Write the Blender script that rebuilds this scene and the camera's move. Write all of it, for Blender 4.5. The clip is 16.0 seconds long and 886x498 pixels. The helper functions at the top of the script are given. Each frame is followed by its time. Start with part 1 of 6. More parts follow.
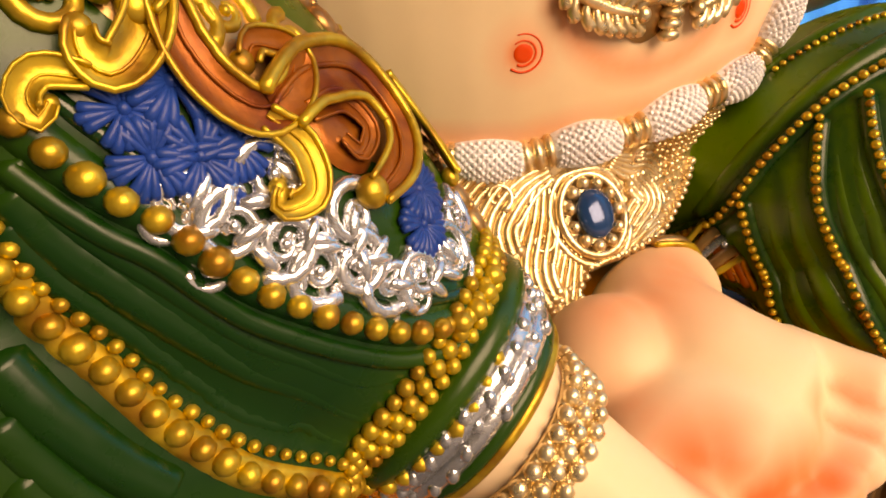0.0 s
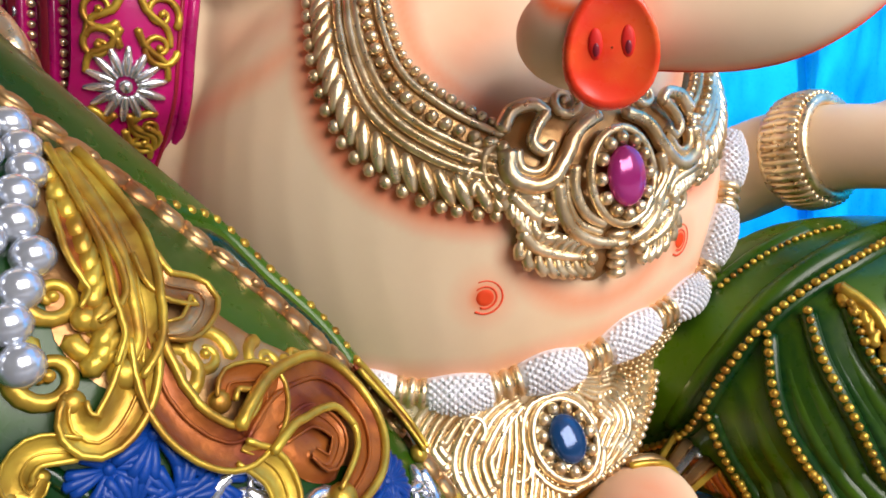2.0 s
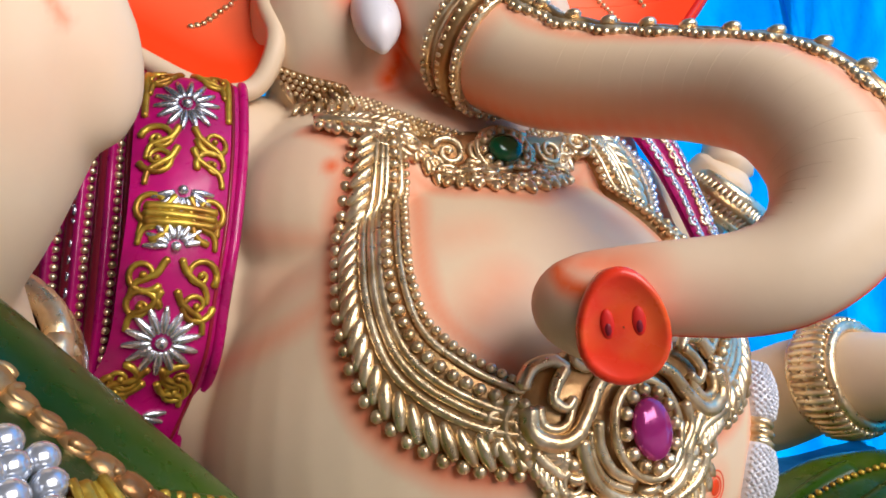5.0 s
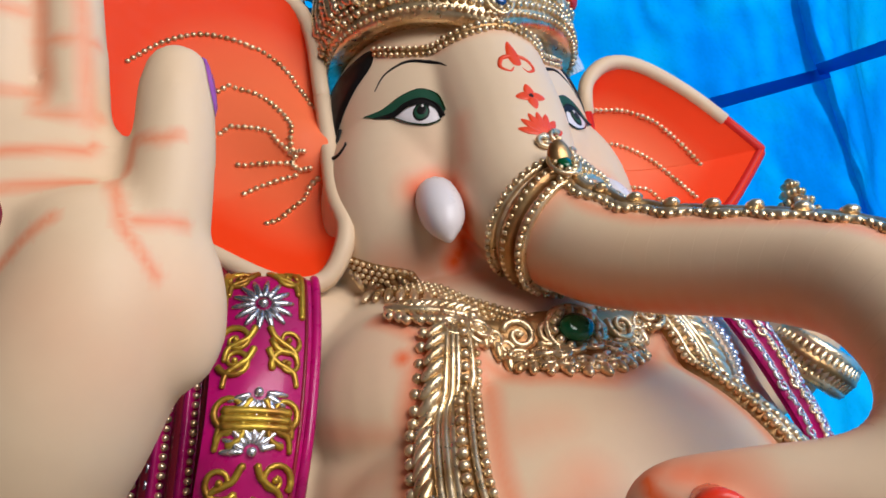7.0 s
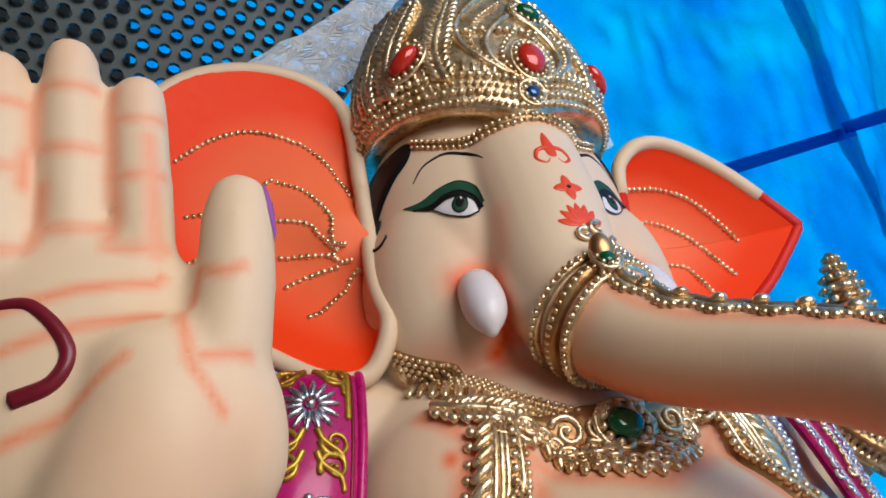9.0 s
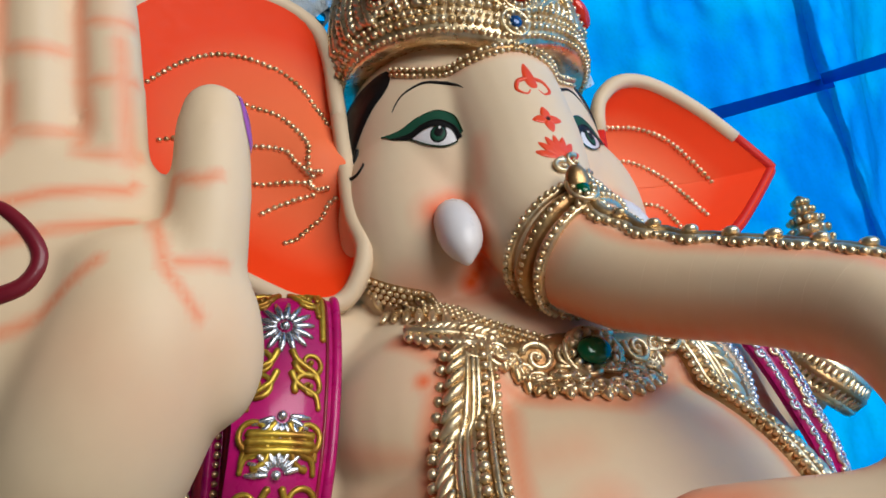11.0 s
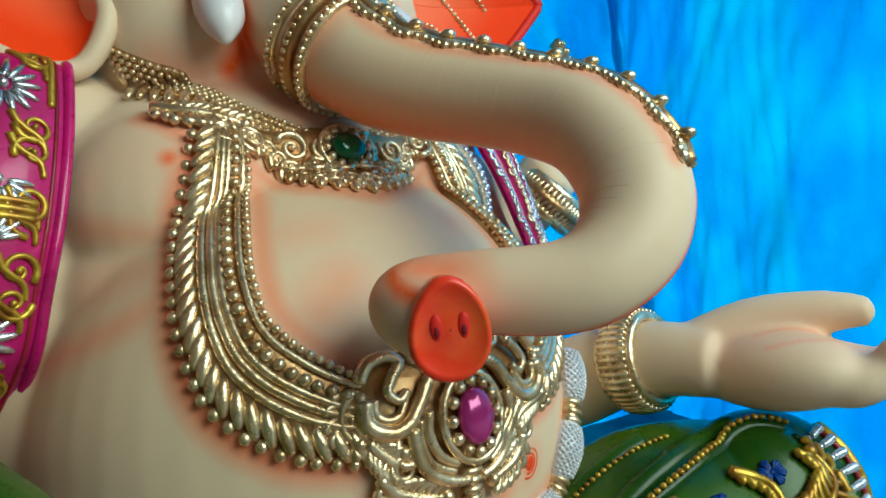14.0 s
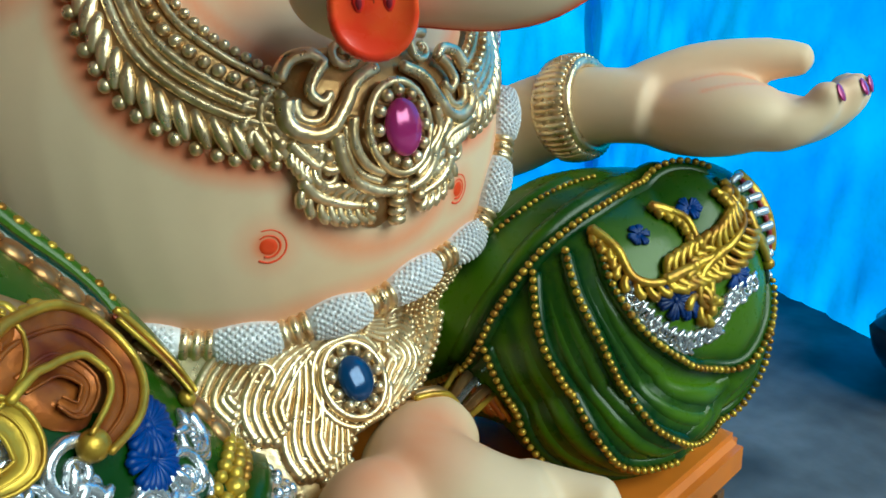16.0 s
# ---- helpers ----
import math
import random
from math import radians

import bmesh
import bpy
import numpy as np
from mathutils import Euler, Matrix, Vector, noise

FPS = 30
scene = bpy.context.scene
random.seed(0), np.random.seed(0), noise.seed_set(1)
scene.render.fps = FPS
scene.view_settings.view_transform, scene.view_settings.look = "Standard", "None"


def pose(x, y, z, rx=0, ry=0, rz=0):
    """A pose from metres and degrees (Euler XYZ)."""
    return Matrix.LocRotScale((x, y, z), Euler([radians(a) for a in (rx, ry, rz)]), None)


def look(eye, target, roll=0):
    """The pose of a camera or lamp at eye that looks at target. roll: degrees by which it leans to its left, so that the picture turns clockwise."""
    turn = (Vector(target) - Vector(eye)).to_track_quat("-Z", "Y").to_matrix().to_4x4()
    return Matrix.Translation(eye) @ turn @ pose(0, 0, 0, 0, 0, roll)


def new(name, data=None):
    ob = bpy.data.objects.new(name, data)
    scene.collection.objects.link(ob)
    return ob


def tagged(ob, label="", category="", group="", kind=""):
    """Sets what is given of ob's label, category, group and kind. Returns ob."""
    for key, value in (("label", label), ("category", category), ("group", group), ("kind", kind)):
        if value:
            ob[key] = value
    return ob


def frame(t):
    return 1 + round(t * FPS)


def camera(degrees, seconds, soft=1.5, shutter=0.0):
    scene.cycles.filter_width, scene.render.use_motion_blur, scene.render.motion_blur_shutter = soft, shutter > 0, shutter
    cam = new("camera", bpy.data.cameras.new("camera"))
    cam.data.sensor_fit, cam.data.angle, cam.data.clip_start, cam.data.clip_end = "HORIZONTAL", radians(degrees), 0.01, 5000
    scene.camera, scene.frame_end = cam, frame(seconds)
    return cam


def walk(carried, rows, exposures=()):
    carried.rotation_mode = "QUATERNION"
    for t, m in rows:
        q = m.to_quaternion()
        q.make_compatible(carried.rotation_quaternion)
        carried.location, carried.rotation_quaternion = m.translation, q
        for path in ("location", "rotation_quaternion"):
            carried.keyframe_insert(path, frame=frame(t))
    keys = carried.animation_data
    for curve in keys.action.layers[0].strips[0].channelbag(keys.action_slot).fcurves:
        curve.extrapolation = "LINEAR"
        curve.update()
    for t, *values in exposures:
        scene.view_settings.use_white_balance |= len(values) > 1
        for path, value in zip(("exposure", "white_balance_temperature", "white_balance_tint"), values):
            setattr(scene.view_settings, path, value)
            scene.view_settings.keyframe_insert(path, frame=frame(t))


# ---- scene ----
from mathutils.bvhtree import BVHTree

cam = camera(66.8, 16.0, soft=1.7)
METRES, EYE, TILT, LEAN, TURN, SIDE = 0.6, 0.80, -25.0, 3.0, -25.0, -0.569
ROWS = [
    (0.0, 0.0, 0.0, 0.0, -0.0, 0.0, -0.0),
    (0.5, 0.0079, -0.0154, 0.0425, -0.37, 4.45, 0.44),
    (1.0, 0.0228, -0.0384, 0.0713, -0.85, 8.05, 1.45),
    (1.5, 0.0227, -0.0622, 0.1055, -1.06, 11.33, 2.45),
    (2.0, 0.0258, -0.0818, 0.1357, -1.12, 14.02, 3.17),
    (2.5, 0.027, -0.102, 0.1616, -0.83, 18.51, 3.13),
    (3.0, 0.0425, -0.1151, 0.1776, -0.56, 20.78, 3.53),
    (3.5, 0.0464, -0.1213, 0.1969, -0.58, 22.87, 3.65),
    (4.0, 0.0487, -0.1338, 0.2192, 0.01, 25.25, 3.35),
    (6.5, 0.0466, -0.1964, 0.3437, 5.97, 37.38, 2.78),
    (7.0, 0.0433, -0.2223, 0.3755, 7.59, 41.06, 2.4),
    (7.5, 0.0345, -0.2519, 0.406, 7.78, 43.49, 3.15),
    (8.0, 0.033, -0.2794, 0.4258, 8.18, 45.51, 3.13),
    (8.5, 0.0215, -0.2955, 0.436, 8.94, 46.24, 2.46),
    (9.0, 0.0087, -0.3061, 0.4412, 9.96, 45.96, 1.94),
    (11.5, 0.0005, -0.2751, 0.3963, 5.46, 39.86, 2.97),
    (12.0, -0.0004, -0.2821, 0.3885, 1.45, 38.45, 5.15),
    (12.5, -0.0005, -0.2809, 0.3802, -2.01, 36.4, 7.08),
    (13.0, 0.0163, -0.2801, 0.3539, -5.42, 34.01, 8.21),
    (13.5, 0.0394, -0.2697, 0.3207, -8.26, 30.56, 8.24),
    (14.0, 0.0563, -0.2428, 0.2787, -10.69, 26.05, 8.2),
    (14.5, 0.0665, -0.2069, 0.227, -12.06, 20.84, 8.66),
    (15.0, 0.0739, -0.1907, 0.1882, -13.82, 16.92, 7.97),
    (15.5, 0.0714, -0.1635, 0.1527, -14.97, 12.68, 7.18),
    (16.0, 0.093, -0.1355, 0.1048, -15.81, 8.83, 7.39),
]
BASE = pose(SIDE, 0, EYE, TILT, LEAN, TURN)
# the clip's camera starts warm and bright, then settles
EXPOSURES = [(0.0, 0.45, 12000, 28), (0.6, 0.5, 9500, 19), (1.2, 0.5, 7200, 14), (1.8, 0.55, 6300, 15), (4.0, 0.4, 5950, 15), (6.5, -0.05, 6050, 15),
             (9.0, -0.2, 6000, 14), (12.5, -0.2, 5650, -5), (14.0, -0.15, 5450, -16), (16.0, 0.0, 5450, -18)]
walk(cam, [(t, BASE @ pose(METRES * x, METRES * y, METRES * z, 90 + pitch, roll, yaw)) for t, x, y, z, yaw, pitch, roll in ROWS], EXPOSURES)

# ---- daylight ----
world = bpy.data.worlds.new("daylight")
scene.world = world
world.use_nodes = True
wn = world.node_tree
sky = wn.nodes.new("ShaderNodeTexSky")
sky.sky_type = "NISHITA"
sky.sun_disc = False
sky.sun_elevation, sky.sun_rotation = radians(38), radians(60)
sky.dust_density = 5.0
wn.nodes["Background"].inputs[1].default_value = 0.11
wn.links.new(sky.outputs[0], wn.nodes["Background"].inputs[0])

sun = new("sun", bpy.data.lights.new("sun", "SUN"))
sun.data.energy, sun.data.angle, sun.data.color = 5.0, radians(1.0), (1.0, 0.96, 0.9)
sun.matrix_world = look((5.3, 2.8, 4.1), (1.8, 0.8, 1.0))


# added fill lamp at an unseen front opening, standing in for daylight
front = new("front_fill", bpy.data.lights.new("front_fill", "AREA"))
front.data.shape, front.data.size, front.data.size_y = "RECTANGLE", 3.0, 2.4
front.data.energy, front.data.color = 160.0, (1.0, 0.92, 0.82)
front.matrix_world = look((0.95, -2.5, 2.6), (0.0, 0.8, 0.85))


# ---- materials ----
def material(name, colour, rough=0.5, metal=0.0, scale=20.0, vary=0.12, bump=0.15, coat=0.0, second=None, stain_shade=3.0):
    """A painted or metal surface: fine grain and wide stains over its colour, with relief."""
    m = bpy.data.materials.new(name)
    m.use_nodes = True
    n, l = m.node_tree.nodes, m.node_tree.links
    b = n["Principled BSDF"]
    co = n.new("ShaderNodeTexCoord")
    fine, wide = n.new("ShaderNodeTexNoise"), n.new("ShaderNodeTexNoise")
    fine.inputs["Scale"].default_value, fine.inputs["Detail"].default_value = scale, 6
    wide.inputs["Scale"].default_value, wide.inputs["Detail"].default_value = stain_shade, 3
    for q in (fine, wide):
        l.new(co.outputs["Object"], q.inputs["Vector"])
    mixc = n.new("ShaderNodeMix")
    mixc.data_type = "RGBA"
    mixc.inputs[6].default_value = (*colour, 1)
    other = second or [c * (1 - 2.2 * vary) for c in colour]
    mixc.inputs[7].default_value = (*other, 1)
    ramp = n.new("ShaderNodeMapRange")
    ramp.inputs[1].default_value, ramp.inputs[2].default_value = 0.42, 0.66
    l.new(wide.outputs[0], ramp.inputs[0])
    l.new(ramp.outputs[0], mixc.inputs[0])
    mul = n.new("ShaderNodeMix")
    mul.data_type, mul.blend_type = "RGBA", "MULTIPLY"
    mul.inputs[0].default_value = 1.0
    grey = n.new("ShaderNodeMapRange")
    grey.inputs[3].default_value, grey.inputs[4].default_value = 1 - vary, 1 + vary
    l.new(fine.outputs[0], grey.inputs[0])
    l.new(mixc.outputs[2], mul.inputs[6])
    l.new(grey.outputs[0], mul.inputs[7])
    l.new(mul.outputs[2], b.inputs["Base Color"])
    r = n.new("ShaderNodeMapRange")
    r.inputs[3].default_value, r.inputs[4].default_value = max(0.03, rough - 0.12), rough + 0.12
    l.new(fine.outputs[0], r.inputs[0])
    l.new(r.outputs[0], b.inputs["Roughness"])
    b.inputs["Metallic"].default_value = metal
    b.inputs["Specular IOR Level"].default_value = 0.3
    b.inputs["Coat Weight"].default_value = coat
    b.inputs["Coat Roughness"].default_value = 0.12
    if bump:
        bp = n.new("ShaderNodeBump")
        bp.inputs["Strength"].default_value, bp.inputs["Distance"].default_value = bump, 0.004
        l.new(fine.outputs[0], bp.inputs["Height"])
        l.new(bp.outputs[0], b.inputs["Normal"])
    return m


SKIN, ORANGE, GREEN, GREENLINE, GOLD, GOLDPAINT, SILVER, BLUE, PINK, RED, BLACK, WHITE, MAGENTA, JEWELS, GREENGEM, BLUEGEM, PEARL, NAIL, VERMILION, EYEGREEN, MAROON, DIAMOND, BRONZE, AMBER, CRIMSON = range(25)


def airbrushed(name, colour, spray, layer="airbrush", rough=0.5, coat=0.05):
    """Paint with a second colour where a mesh layer says: airbrush spray, and the drapery's painted shade."""
    m = material(name, colour, rough, 0, 60, 0.02, 0.03, coat, [c * f for c, f in zip(colour, (1.0, 0.95, 0.88))], 2.5)
    n, l = m.node_tree.nodes, m.node_tree.links
    b = n["Principled BSDF"]
    was = b.inputs["Base Color"].links[0].from_socket
    at = n.new("ShaderNodeAttribute")
    at.attribute_name = layer
    mixc = n.new("ShaderNodeMix")
    mixc.data_type = "RGBA"
    l.new(at.outputs["Fac"], mixc.inputs[0])
    l.new(was, mixc.inputs[6])
    mixc.inputs[7].default_value = (*spray, 1)
    l.new(mixc.outputs[2], b.inputs["Base Color"])
    return m


MATERIALS = [None] * 25
MATERIALS[SKIN] = airbrushed("cream_paint", (0.80, 0.62, 0.42), (0.88, 0.12, 0.01))
MATERIALS[ORANGE] = airbrushed("orange_paint", (1.0, 0.2, 0.07), (1.0, 0.055, 0.0), "airbrush", 0.6, 0.0)
# near-black second green: two-tone paint plus shade painted into the drapery
MATERIALS[GREEN] = airbrushed("green_lacquer", (0.07, 0.16, 0.001), (0.0005, 0.03, 0.003), "drape_shade", 0.3, 0.1)
MATERIALS[GREENLINE] = material("dark_green_lacquer", (0.003, 0.03, 0.006), 0.25, 0, 40, 0.1, 0.05, 0.5)
MATERIALS[GOLD] = material("pale_gold_leaf", (0.92, 0.75, 0.48), 0.3, 0.85, 90, 0.14, 0.3, 0, (0.62, 0.43, 0.21), 22)
MATERIALS[GOLDPAINT] = material("yellow_gold_paint", (0.6, 0.41, 0.05), 0.36, 0.65, 80, 0.2, 0.25, 0.1, (0.32, 0.15, 0.02), 30)
MATERIALS[SILVER] = material("silver_leaf", (0.74, 0.76, 0.80), 0.25, 0.9, 80, 0.12, 0.3)
MATERIALS[BLUE] = material("blue_enamel", (0.003, 0.042, 0.25), 0.38, 0.0, 60, 0.3, 0.3, 0.05)
MATERIALS[PINK] = material("pink_stone", (0.45, 0.03, 0.22), 0.18, 0.3, 12, 0.1, 0.02, 0.8)
MATERIALS[RED] = material("red_paint", (0.84, 0.045, 0.012), 0.28, 0, 40, 0.05, 0.03, 0.4, (0.86, 0.11, 0.02), 22)
MATERIALS[BLACK] = material("black_paint", (0.005, 0.004, 0.004), 0.55, 0, 40, 0.1, 0.05, 0.0)
MATERIALS[WHITE] = material("ivory_white_paint", (0.80, 0.76, 0.77), 0.3, 0, 40, 0.03, 0.03, 0.3)
MATERIALS[MAGENTA] = material("magenta_paint", (0.55, 0.004, 0.17), 0.3, 0, 60, 0.1, 0.1, 0.4, (0.33, 0.004, 0.10), 8)
MATERIALS[JEWELS] = material("red_stone", (0.65, 0.03, 0.01), 0.15, 0.1, 20, 0.1, 0.02, 0.8)
MATERIALS[GREENGEM] = material("green_stone", (0.005, 0.10, 0.03), 0.12, 0.1, 20, 0.1, 0.02, 0.8)
MATERIALS[BLUEGEM] = material("blue_stone", (0.012, 0.07, 0.22), 0.15, 0.3, 20, 0.1, 0.02, 0.8)
MATERIALS[PEARL] = material("silver_pearl", (0.66, 0.69, 0.74), 0.2, 0.7, 30, 0.06, 0.03, 0.5)
MATERIALS[NAIL] = material("purple_nail_paint", (0.40, 0.10, 0.42), 0.25, 0, 30, 0.05, 0.02, 0.5)
MATERIALS[VERMILION] = material("vermilion_paint", (0.82, 0.07, 0.015), 0.4, 0, 60, 0.08, 0.03, 0.1)
MATERIALS[EYEGREEN] = material("eye_green_paint", (0.012, 0.075, 0.04), 0.65, 0, 60, 0.2, 0.03, 0.0)
MATERIALS[MAROON] = material("crimson_paint", (0.28, 0.012, 0.03), 0.4, 0, 60, 0.2, 0.05, 0.3)
MATERIALS[DIAMOND] = material("white_glitter", (0.88, 0.89, 0.94), 0.22, 0.12, 220, 0.12, 0.6, 0.5)
MATERIALS[BRONZE] = material("brown_gold", (0.50, 0.31, 0.13), 0.35, 0.8, 80, 0.2, 0.3, 0.1, (0.36, 0.17, 0.06), 14)
MATERIALS[AMBER] = material("amber_gold", (0.34, 0.1, 0.015), 0.4, 0.5, 80, 0.2, 0.3, 0.1, (0.13, 0.02, 0.01), 22)
MATERIALS[CRIMSON] = material("ear_rim_crimson", (0.75, 0.02, 0.012), 0.5, 0, 60, 0.08, 0.03)


# ---- mesh building ----
class Shape:
    """Gathers vertices, faces and their materials for one mesh."""

    def __init__(self):
        self.v, self.f, self.m = [], [], []

    def add(self, verts, faces, mat):
        k = len(self.v)
        self.v.extend(tuple(p) for p in verts)
        self.f.extend(tuple(i + k for i in f) for f in faces)
        self.m.extend([mat] * len(faces))

    def mesh(self, name):
        me = bpy.data.meshes.new(name)
        me.from_pydata(self.v, [], self.f)
        for m in MATERIALS:
            me.materials.append(m)
        me.polygons.foreach_set("material_index", self.m)
        me.polygons.foreach_set("use_smooth", [True] * len(self.f))
        return me


def spline(pts, steps=8, closed=False):
    """A smooth curve through points of any dimension (Catmull-Rom)."""
    p = np.array(pts, float)
    n = len(p)
    out = []
    for i in range(n if closed else n - 1):
        a, b, c, d = (p[(i + k) % n] if closed else p[min(max(i + k, 0), n - 1)] for k in (-1, 0, 1, 2))
        for s in range(steps):
            t = s / steps
            out.append(0.5 * (2 * b + (c - a) * t + (2 * a - 5 * b + 4 * c - d) * t * t + (3 * b - a - 3 * c + d) * t ** 3))
    if not closed:
        out.append(p[-1])
    return np.array(out)


def even(pts, gap):
    """Points along a polyline at even distances."""
    p = np.array(pts, float)
    d = np.r_[0, np.cumsum(np.linalg.norm(np.diff(p[:, :3], axis=0), axis=1))]
    s = np.linspace(0, d[-1], max(2, int(round(d[-1] / gap)) + 1))
    return np.array([[np.interp(x, d, p[:, k]) for k in range(p.shape[1])] for x in s])


def tube(sh, pts, mat, sides=10, flat=None):
    """A round-ended tube along rows of (x, y, z, radius). flat: (normal direction, factor) squashes it."""
    p = np.array(pts, float)
    c, r = p[:, :3], p[:, 3]
    verts, faces = [], []
    prev = None
    n = len(c)
    for i in range(n):
        d = Vector(c[min(i + 1, n - 1)] - c[max(i - 1, 0)])
        if d.length < 1e-9:
            d = Vector((0, 0, 1))
        d.normalize()
        if prev is None:
            prev = d.orthogonal()
        u = (prev - d * prev.dot(d))
        u = u.normalized() if u.length > 1e-6 else d.orthogonal().normalized()
        prev = u
        w = d.cross(u)
        for k in range(sides):
            a = 2 * math.pi * k / sides
            verts.append(Vector(c[i]) + (u * math.cos(a) + w * math.sin(a)) * r[i])
    for i in range(n - 1):
        for k in range(sides):
            a, b = i * sides + k, i * sides + (k + 1) % sides
            faces.append((a, b, b + sides, a + sides))
    d0, d1 = Vector(c[0] - c[1]).normalized(), Vector(c[-1] - c[-2]).normalized()
    verts += [Vector(c[0]) + d0 * r[0] * 0.6, Vector(c[-1]) + d1 * r[-1] * 0.6]
    s, e = len(verts) - 2, len(verts) - 1
    for k in range(sides):
        faces.append((s, (k + 1) % sides, k))
        faces.append((e, (n - 1) * sides + k, (n - 1) * sides + (k + 1) % sides))
    sh.add(verts, faces, mat)


def blob(sh, centre, radii, mat, turn=None, u=20, v=12):
    """An ellipsoid, turned by a 3x3 matrix."""
    verts, faces = [], []
    turn = turn or Matrix.Identity(3)
    for j in range(1, v):
        for i in range(u):
            a, b = 2 * math.pi * i / u, math.pi * j / v
            verts.append(Vector(centre) + turn @ Vector((radii[0] * math.cos(a) * math.sin(b), radii[1] * math.sin(a) * math.sin(b), radii[2] * math.cos(b))))
    verts += [Vector(centre) + turn @ Vector((0, 0, radii[2])), Vector(centre) - turn @ Vector((0, 0, radii[2]))]
    for j in range(v - 2):
        for i in range(u):
            a, b = j * u + i, j * u + (i + 1) % u
            faces.append((a, a + u, b + u, b))
    t, bt = (v - 1) * u, (v - 1) * u + 1
    for i in range(u):
        faces.append((t, i, (i + 1) % u))
        faces.append((bt, (v - 2) * u + (i + 1) % u, (v - 2) * u + i))
    sh.add(verts, faces, mat)


def melted(sh, voxel, smooth):
    """The shapes of sh run together into one skin: returns its vertices and faces."""
    me = sh.mesh("melt")
    ob = new("melt", me)
    rm = ob.modifiers.new("r", "REMESH")
    rm.mode, rm.voxel_size = "VOXEL", voxel
    sm = ob.modifiers.new("s", "SMOOTH")
    sm.iterations, sm.factor = smooth, 0.5
    ev = ob.evaluated_get(bpy.context.evaluated_depsgraph_get())
    got = ev.to_mesh()
    verts = np.empty(len(got.vertices) * 3)
    got.vertices.foreach_get("co", verts)
    faces = [tuple(p.vertices) for p in got.polygons]
    ev.to_mesh_clear()
    bpy.data.objects.remove(ob)
    bpy.data.meshes.remove(me)
    return verts.reshape(-1, 3), faces


STATUE = Shape()
EAR_PAINT, EAR_SKIN = [], []

# ---- the statue's body: belly, chest, head, trunk, arms ----
body = Shape()
blob(body, (0, 1.0, 0.77), (0.46, 0.377, 0.43), 0, u=48, v=32)
blob(body, (0, 1.09, 1.12), (0.44, 0.235, 0.26), 0, u=40, v=24)
blob(body, (0, 1.06, 0.98), (0.43, 0.27, 0.26), 0, u=40, v=24)
for s in (-1, 1):
    blob(body, (0.19 * s, 1.03, 1.12), (0.21, 0.185, 0.18), 0, u=32, v=20)
    blob(body, (0.41 * s, 1.12, 0.98), (0.13, 0.15, 0.3), 0, u=32, v=20)
    blob(body, (0.35 * s, 1.13, 1.24), (0.14, 0.12, 0.13), 0, u=32, v=20)
    blob(body, (0.165 * s, 1.09, 1.48), (0.155, 0.15, 0.22), 0, u=32, v=20)
    blob(body, (0.1 * s, 1.05, 1.56), (0.13, 0.12, 0.2), 0, u=32, v=20)
blob(body, (0, 1.14, 1.3), (0.22, 0.2, 0.2), 0, u=32, v=20)
blob(body, (0, 1.15, 1.63), (0.29, 0.225, 0.33), 0, u=48, v=32)
TRUNK = spline([(0, 1.02, 1.74, 0.13), (0, 0.965, 1.58, 0.125), (-0.015, 0.9, 1.43, 0.108), (0.026, 0.8, 1.32, 0.088), (0.063, 0.72, 1.268, 0.075),
                (0.102, 0.64, 1.235, 0.069), (0.132, 0.56, 1.202, 0.066), (0.147, 0.48, 1.158, 0.067), (0.145, 0.425, 1.085, 0.07), (0.115, 0.41, 1.02, 0.066),
                (0.063, 0.42, 0.978, 0.058), (0.017, 0.45, 0.964, 0.054), (-0.04, 0.5, 0.968, 0.05), (-0.095, 0.55, 0.97, 0.047), (-0.125, 0.545, 0.962, 0.045),
                (-0.128, 0.512, 0.95, 0.046), (-0.126, 0.486, 0.943, 0.044)], 6)
tube(body, TRUNK, 0, 24)
# arms
tube(body, spline([(0.38, 1.1, 1.12, 0.12), (0.5, 1.08, 0.9, 0.105), (0.47, 0.93, 0.73, 0.095), (0.51, 0.76, 0.77, 0.082), (0.52, 0.66, 0.785, 0.07), (0.535, 0.57, 0.78, 0.062)], 6), 0, 20)
tube(body, spline([(0.4, 1.15, 1.2, 0.11), (0.62, 1.15, 1.1, 0.09), (0.7, 1.05, 1.2, 0.075)], 6), 0, 20)
tube(body, spline([(-0.46, 1.14, 1.12, 0.1), (-0.66, 1.1, 0.9, 0.095), (-0.7, 0.95, 0.86, 0.09), (-0.7, 0.8, 0.95, 0.08), (-0.7, 0.67, 1.04, 0.075)], 6), 0, 20)
# raised palm
palm = [(-0.7, 0.65, 1.05, 0.075), (-0.655, 0.6, 1.13, 0.085), (-0.62, 0.585, 1.22, 0.085), (-0.63, 0.58, 1.3, 0.06)]
tube(body, spline(palm, 5), 0, 20)
blob(body, (-0.68, 0.585, 1.27), (0.115, 0.045, 0.16), 0, u=28, v=18)
blob(body, (-0.575, 0.57, 1.23), (0.06, 0.05, 0.1), 0, Euler((0, radians(-12), 0)).to_matrix(), 24, 16)
tube(body, spline([(-0.575, 0.57, 1.24, 0.045), (-0.556, 0.56, 1.33, 0.038), (-0.55, 0.56, 1.41, 0.035), (-0.547, 0.56, 1.45, 0.026)], 6), 0, 18)
FINGERS = [(-0.635, 1.36, -0.64, 1.578), (-0.695, 1.38, -0.704, 1.62), (-0.753, 1.36, -0.766, 1.6), (-0.805, 1.33, -0.825, 1.53)]
